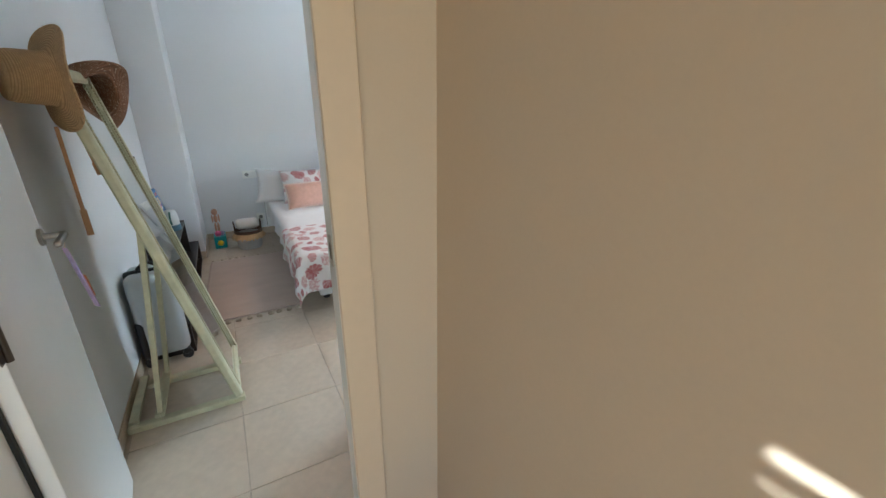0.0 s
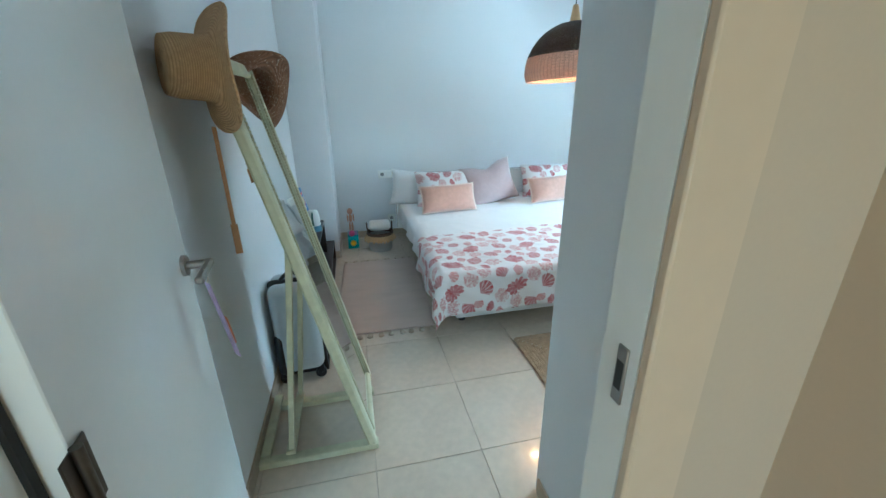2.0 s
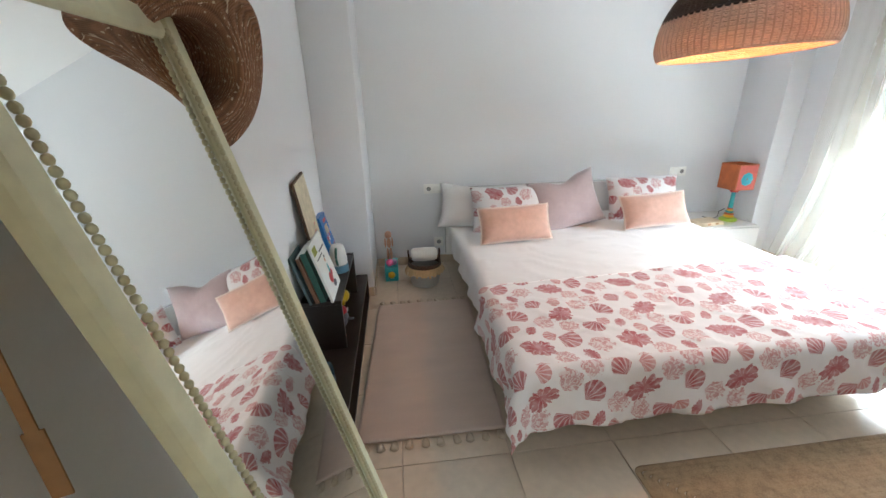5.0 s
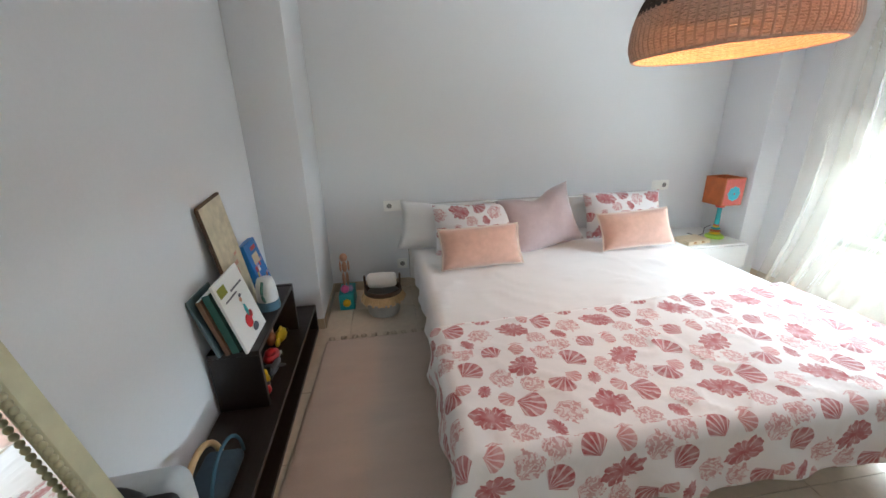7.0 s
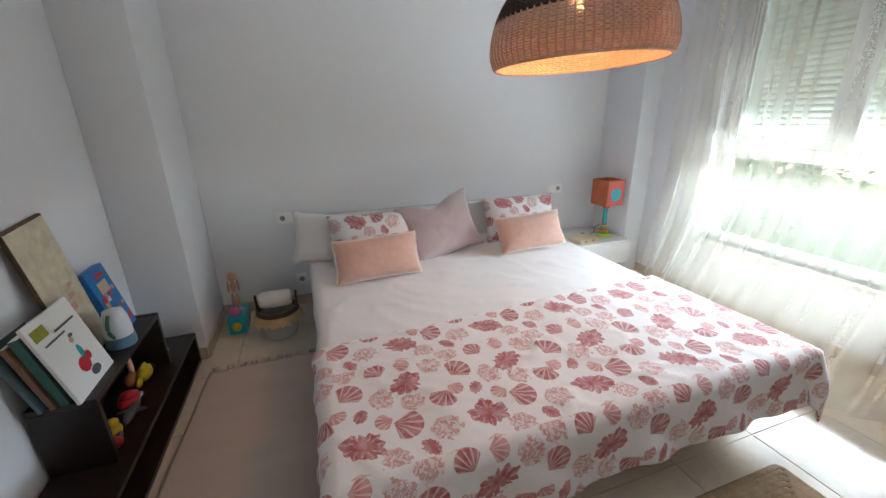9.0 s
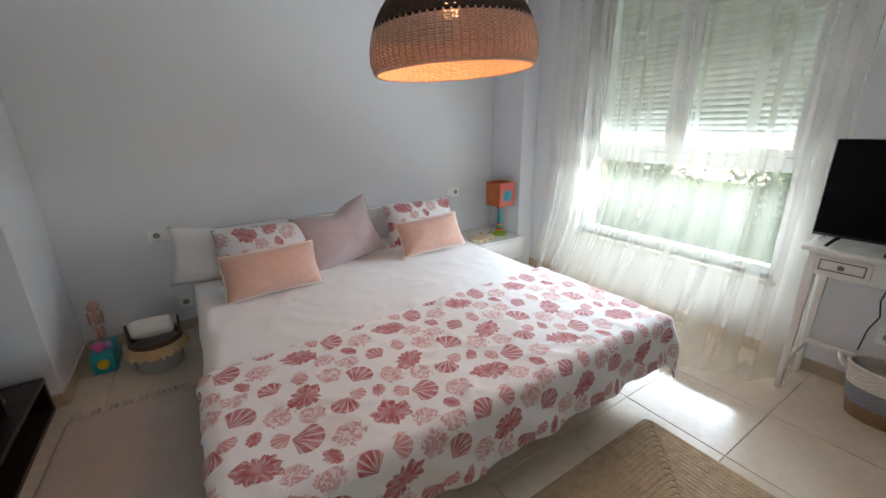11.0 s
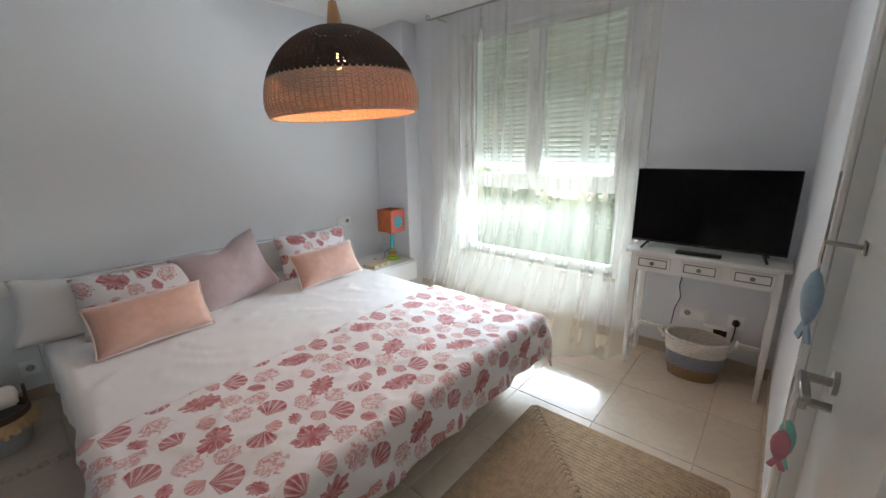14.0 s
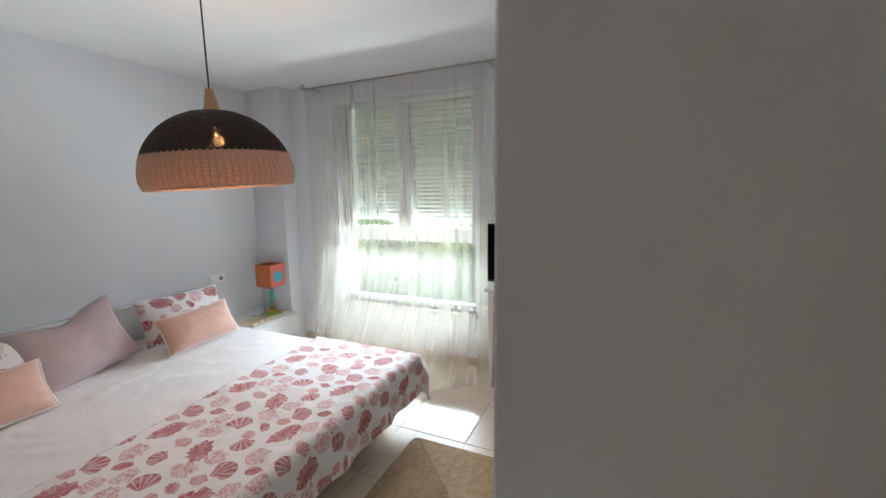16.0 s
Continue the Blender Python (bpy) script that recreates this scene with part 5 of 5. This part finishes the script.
# ---- suitcase and straw bag ----
case = thing("suitcase", "silver hard-shell suitcase with black trim standing by the wall", "suitcase", at=(1.425, 5.255, 0), turn=4)
for y0, y1 in ((-0.115, -0.012), (0.012, 0.115)):
    bm = boxed(-0.115, 0.115, y0, y1, 0.055, 0.56, 0.045, 5)
    part("shell", bm, GREYCASE, case, "silver ribbed shell")
part("zip_band", boxed(-0.117, 0.117, -0.014, 0.014, 0.053, 0.562, 0.02, 3), BLACK, case, "black zip band")
part("corner_guard", boxed(-0.119, -0.06, -0.117, 0.117, 0.05, 0.30, 0.03, 3), BLACK, case)
part("handle", tube(bmesh.new(), [(-0.05 + 0.1 * s, 0, 0.562 + 0.035 * math.sin(math.pi * s)) for s in [k / 10 for k in range(11)]], 0.010, 8), BLACK, case, smooth=180)
part("side_handle", tube(bmesh.new(), [(0.117 + 0.03 * math.sin(math.pi * s), 0.0, 0.22 + 0.16 * s) for s in [k / 10 for k in range(11)]], 0.009, 8), BLACK, case, smooth=180)
for x in (-0.09, 0.09):
    for y in (-0.085, 0.085):
        part("wheel", rod(bmesh.new(), (x, y - 0.014, 0.028), (x, y + 0.014, 0.028), 0.028, seg=18), BLACK, case)
        part("wheel_fork", boxed(x - 0.018, x + 0.018, y - 0.019, y + 0.019, 0.03, 0.065, 0.004), BLACK, case)
bag = thing("bag", "dark blue bag with curved bamboo handles on the shelf", "bag", at=(1.43, 5.60, 0.191))
for dx, dy in ((-0.03, 0.0), (0.04, 0.02)):
    part("handle", tube(bmesh.new(), [(dx, dy - 0.14 * math.cos(a), 0.0 + 0.15 * math.sin(a)) for a in [k * math.pi / 16 for k in range(17)]], 0.011 if dx < 0 else 0.006, 10), mat("bamboo", (0.50, 0.33, 0.16), 0.5, vary=0.25, grain=14) if dx < 0 else mat("navy_cord", (0.03, 0.09, 0.13), 0.7), bag, "curved bamboo handle", smooth=180)
part("pouch", boxed(-0.07, 0.06, -0.15, 0.13, 0.0, 0.05, 0.022, 3), mat("navy_cloth", (0.04, 0.07, 0.10), 0.9, vary=0.2), bag)

# ---- pot with a rolled towel, doll and toy by the pillar ----
pot = thing("storage_basket", "grey fabric basket with a straw fringe and dark rim", "basket", at=(2.0, 7.12, 0))
part("body", lathe(bmesh.new(), ((0, 0), (0.105, 0), (0.115, 0.02), (0.128, 0.15), (0.124, 0.155), (0.11, 0.02), (0, 0.012)), 32), mat("grey_felt", (0.44, 0.43, 0.41), 0.9, vary=0.1, grain=60, bump=0.3), pot, smooth=60)
part("rim", lathe(bmesh.new(), ((0.128, 0.15), (0.135, 0.17), (0.132, 0.195), (0.12, 0.195), (0.118, 0.16)), 32), mat("dark_rim", (0.09, 0.055, 0.035), 0.7, vary=0.3), pot)
bm = bmesh.new()
for k in range(64):
    t = k * math.tau / 64
    c, s = math.cos(t), math.sin(t)
    l0 = random.uniform(0.045, 0.065)
    beam(bm, (0.130 * c, 0.130 * s, 0.168), ((0.155 + 0.01 * random.random()) * c, (0.155 + 0.01 * random.random()) * s, 0.168 - l0), 0.016, 0.003, (-s, c, 0), 0)
part("fringe", bm, KRAFT, pot, "straw fringe")
for t in (0.25, math.pi - 0.25):
    part("ear", beam(bmesh.new(), (0.125 * math.cos(t), 0.02, 0.18), (0.130 * math.cos(t), 0.02, 0.285), 0.035, 0.014, (0, 1, 0), 0.006), mat("dark_leather", (0.07, 0.04, 0.025), 0.6, vary=0.3), pot)
towel = thing("towel", "white towel rolled up in the basket", "towel", at=(2.0, 7.11, 0.255))
bm = lathe(bmesh.new(), ((0, -0.10), (0.04, -0.10), (0.052, -0.085), (0.055, 0), (0.052, 0.085), (0.04, 0.10), (0, 0.10)), 24, pose(0, 0, 0, 0, 90, 0))
for v in bm.verts:
    v.co += 0.006 * noise.noise_vector(v.co * 22)
part("roll", bm, TOWEL, towel, smooth=180)
doll = bmesh.new()
for at, rr in (((0, 0, 0.225), (0.020, 0.020, 0.024)), ((0, 0, 0.155), (0.020, 0.015, 0.045)), ((-0.013, 0, 0.055), (0.012, 0.014, 0.06)), ((0.013, 0, 0.055), (0.012, 0.014, 0.06)), ((-0.03, 0, 0.16), (0.008, 0.010, 0.045)), ((0.03, 0, 0.16), (0.008, 0.010, 0.045)), ((0, 0.012, 0.225), (0.03, 0.024, 0.035))):
    bmesh.ops.create_icosphere(doll, subdivisions=2, radius=1, matrix=Matrix.Translation(at) @ Matrix.Diagonal((*rr, 1)))
ob = tagged(new("doll", finish(doll, "doll", SKIN, 180)), "small plain doll with long hair and pink dress", "doll")
ob.matrix_basis = pose(1.72, 7.36, 0.126, 0, 0, 10)
crate = thing("toy_box", "small teal toy box with pink and yellow pieces", "toy", at=(1.73, 7.24, 0))
part("body", boxed(-0.055, 0.055, -0.05, 0.17, 0, 0.125, 0.006, 2), TEAL, crate)
for dx, dy, z, rr, m in ((0, -0.052, 0.06, 0.03, YELLOW), (-0.01, 0.0, 0.15, 0.032, PINK), (0.025, 0.02, 0.145, 0.025, LILAC), (0.0, -0.054, 0.05, 0.018, ORANGE)):
    bm = bmesh.new()
    bmesh.ops.create_icosphere(bm, subdivisions=2, radius=rr, matrix=Matrix.Translation((dx, dy, z)))
    part("piece", bm, m, crate, smooth=180)

# ---- oval basket, plug, cables under the console ----
oval = thing("rope_basket", "oval rope basket, white and grey bands over a seagrass foot", "basket", at=(4.84, 4.635, 0), turn=97)


def ring_wall(z0, z1, r0, r1):
    return lathe(bmesh.new(), ((r0, z0), (r1, z1), (r1 - 0.012, z1), (r0 - 0.012, z0)), 40, squash=0.68)


bm = ring_wall(0.0, 0.075, 0.130, 0.145)
lathe(bm, ((0, 0.004), (0.128, 0.004)), 40, squash=0.68)
part("foot", bm, SEAGRASS, oval, "woven seagrass foot")
part("band", ring_wall(0.075, 0.165, 0.145, 0.158), ROPEGREY, oval, "grey rope band")
part("band", ring_wall(0.165, 0.255, 0.158, 0.168), ROPEWHITE, oval, "white rope band")
part("rim", tube(bmesh.new(), [(0.164 * math.cos(k * math.tau / 40), 0.68 * 0.164 * math.sin(k * math.tau / 40), 0.257) for k in range(41)], 0.008, 8), ROPEWHITE, oval, smooth=180)
for s in (-1, 1):
    part("handle", tube(bmesh.new(), [(s * (0.165 + 0.035 * math.sin(a)), 0.055 * math.cos(a), 0.225 + 0.045 * math.sin(a)) for a in [k * math.pi / 10 for k in range(11)]], 0.009, 8), ROPEWHITE, oval, smooth=180)
plug = thing("plug", "black plug and cable in the wall socket", "plug")
part("body", lathe(bmesh.new(), ((0, 0), (0.020, 0), (0.020, 0.02), (0.012, 0.035), (0, 0.036)), 18, pose(XW - 0.011, 4.465, 0.325, 0, -90, 0)), BLACK, plug)
part("cord", tube(bmesh.new(), [(XW - 0.045, 4.465, 0.325), (XW - 0.07, 4.463, 0.29), (XW - 0.06, 4.47, 0.22), (XW - 0.05, 4.50, 0.12), (XW - 0.05, 4.56, 0.02)], 0.004, 6), BLACK, plug, smooth=180)
adapter = thing("power_adapter", "white router box with a black window hung at the socket", "adapter")
part("case", boxed(XW - 0.045, XW - 0.002, 4.47, 4.63, 0.205, 0.275, 0.006, 2), PLASTIC, adapter)
part("window", boxed(XW - 0.047, XW - 0.044, 4.50, 4.57, 0.215, 0.268), BLACK, adapter)
cord = thing("cable", "thin black television cable hanging to the wall socket", "cable")
part("cord", tube(bmesh.new(), [(XW - 0.02, 4.78, 0.80), (XW - 0.012, 4.775, 0.62), (XW - 0.012, 4.79, 0.50), (XW - 0.012, 4.775, 0.42), (XW - 0.012, 4.80, 0.34), (XW - 0.012, 4.81, 0.22)], 0.0035, 6), BLACK, cord, smooth=180)

# ---- hangings on the doors ----


def felt_fish(at, s, m, label, turn):
    ob = thing("hanging_fish", label, "ornament", at=at, turn=turn)
    prof = [(0.0, 0.0), (0.022, -0.02), (0.040, -0.06), (0.044, -0.10), (0.034, -0.15), (0.014, -0.19), (0.0, -0.20)]
    bm = lathe(bmesh.new(), [(r * s, z * s) for r, z in prof], 20, squash=0.45)
    part("body", bm, m, ob, smooth=180)
    bm = bmesh.new()
    for d in (-1, 1):
        beam(bm, (0, 0, -0.18 * s), (d * 0.03 * s, 0, -0.245 * s), 0.03 * s, 0.008 * s, (1, 0, 0), 0.002)
    part("tail", bm, m, ob)
    part("loop", tube(bmesh.new(), [(0, 0, 0.002), (0.004, 0, 0.03), (0, 0, 0.055)], 0.0022, 6), PIPING, ob, smooth=180)
    return ob


felt_fish((3.36, YB + 0.030, 1.125), 0.72, DENIM, "blue felt fish hanging from a hook on the door", 25)
felt_fish((3.27, YB + 0.025, 0.79), 0.5, AQUA, "aqua felt ornament hanging from the door handle", 40)
felt_fish((3.235, YB + 0.035, 0.780), 0.42, mat("faded_pink_felt", (0.50, 0.20, 0.24), 0.9, vary=0.2), "pink felt ornament hanging from the door handle", 80)
tag = thing("paper_tag", "lilac printed paper tag hanging from the door handle", "ornament")
h = leaf.matrix_basis @ Vector((0.485, -0.058, 1.02))
bm = bmesh.new()
beam(bm, h, h + Vector((0.03, 0.0, -0.20)), 0.030, 0.0025, (0.6, -0.8, 0), 0.0)
part("card", bm, LILAC, tag)
part("print", beam(bmesh.new(), h + Vector((0.022, -0.003, -0.09)), h + Vector((0.03, -0.003, -0.16)), 0.018, 0.003, (0.6, -0.8, 0), 0.0), ORANGE, tag)
part("loop", tube(bmesh.new(), [h + Vector((0, 0, 0.035)), h + Vector((0.004, 0, 0.015)), h], 0.0015, 6), PIPING, tag, smooth=180)

# ---- garden outside the window ----
ground = structure("ground", boxed(XW + 0.3, 300, -150, 160, -0.42, -0.40), GRASS, "sunlit lawn outside the window", "lawn")
structure("pavement", boxed(XW + 0.27, 7.4, -2, 14, -0.40, -0.36), PAVING, "pale paved terrace outside the window", "paving")
structure("garden_wall", boxed(15.5, 15.7, -8, 28, -0.4, 1.5, 0.02), RENDERWALL, "low rendered garden wall", "wall")


def bush(at, r, h, count, seed):
    """A rounded shrub: stems and many separate leaves in uneven clumps, joined."""
    rnd = random.Random(seed)
    ob = thing("shrub", "sunlit green garden shrub", "shrub", "shrubs in the garden", at=at)
    bm = bmesh.new()
    for k in range(6):
        t = rnd.uniform(0, math.tau)
        rod(bm, (0, 0, 0), (0.5 * r * math.cos(t), 0.5 * r * math.sin(t), h * 0.7), 0.03, 0.012, seg=6)
    part("stem", bm, BARK, ob)
    verts, faces = [], []
    clumps = [(Vector((rnd.gauss(0, 0.45) * r, rnd.gauss(0, 0.45) * r, rnd.uniform(0.25, 0.95) * h)), rnd.uniform(0.2, 0.42) * r) for _ in range(16)]
    for k in range(count):
        c, cr = rnd.choice(clumps)
        d = Vector((rnd.gauss(0, 1), rnd.gauss(0, 1), rnd.gauss(0, 1))).normalized() * cr * rnd.uniform(0.6, 1.05)
        p = c + d
        p.z = max(p.z, 0.05)
        a = Vector((rnd.gauss(0, 1), rnd.gauss(0, 1), rnd.gauss(0, 0.6))).normalized() * 0.07
        b = a.cross(d).normalized() * 0.035 if a.cross(d).length > 1e-6 else Vector((0, 0.03, 0))
        n0 = len(verts)
        verts += [p - a, p - b, p + a, p + b]
        faces.append((n0, n0 + 1, n0 + 2, n0 + 3))
    me = bpy.data.meshes.new("foliage")
    me.from_pydata([tuple(v) for v in verts], [], faces)
    me.materials.append(LEAF)
    fol = new("foliage", me)
    fol.parent = ob
    fol["kind"] = "stuff"
    return ob


for k in range(9):
    bush((9.0 + 1.3 * (k % 3) + 0.4 * math.sin(k * 2.1), 5.0 + 1.1 * k, -0.4), 0.7 + 0.12 * (k % 3), 0.9 + 0.3 * ((k * 7) % 4) / 3, 900, 30 + k)

# ---- skirting and floor tiles ----
skirt_me = finish(boxed(-0.2235, 0.2235, -0.009, 0.0, 0.0, 0.075, 0.002), "skirting_tile", SKIRT, 40)


def skirting(name, a, b, turn):
    """Skirting tiles in a row from a to b."""
    a, b = Vector(a), Vector(b)
    base = thing(name, "beige tile skirting", "skirting", kind="structure")
    n = max(1, round((b - a).length / 0.45))
    for k in range(n):
        ob = new("tile", skirt_me)
        ob.parent = base
        p = a.lerp(b, (k + 0.5) / n)
        ob.matrix_basis = pose(p.x, p.y, 0, 0, 0, turn) @ Matrix.Diagonal(((b - a).length / n / 0.45, 1, 1, 1))
    return base


skirting("baseboard_side", (XS, 3.75, 0), (XS, 6.95, 0), 90)
skirting("baseboard_head", (1.60, YH, 0), (4.87, YH, 0), 0)
skirting("baseboard_pillar", (XS, 6.955, 0), (1.598, 6.955, 0), 0)
skirting("baseboard_pillar_side", (1.598, 6.955, 0), (1.598, YH, 0), 90)
skirting("baseboard_window", (XW, 4.26, 0), (XW, 7.13, 0), -90)
skirting("baseboard_back", (3.56, YB, 0), (XW, YB, 0), 180)
skirting("baseboard_passage", (XP, JYR + 0.005, 0), (XP, YB, 0), -90)
tile_me = finish(boxed(-0.2235, 0.2235, -0.2235, 0.2235, -0.010, 0.0, 0.0015), "tile", TILE, 40)
for i in range(-5, 7):
    for j in range(-11, 6):
        x, y = 2.22 + 0.45 * (i + 0.5), 4.945 + 0.45 * (j + 0.5)
        if x < 0.45 or y < 0.7 or (x > 2.7 and y < 4.0) or (x < 1.0 and y > 3.9):
            continue
        ob = new("tile", tile_me)
        ob.parent = floor
        ob.matrix_basis = pose(x, y, 0.0005 * random.uniform(-1, 1) - 0.0005, 0, 0, 90 * random.randrange(4))
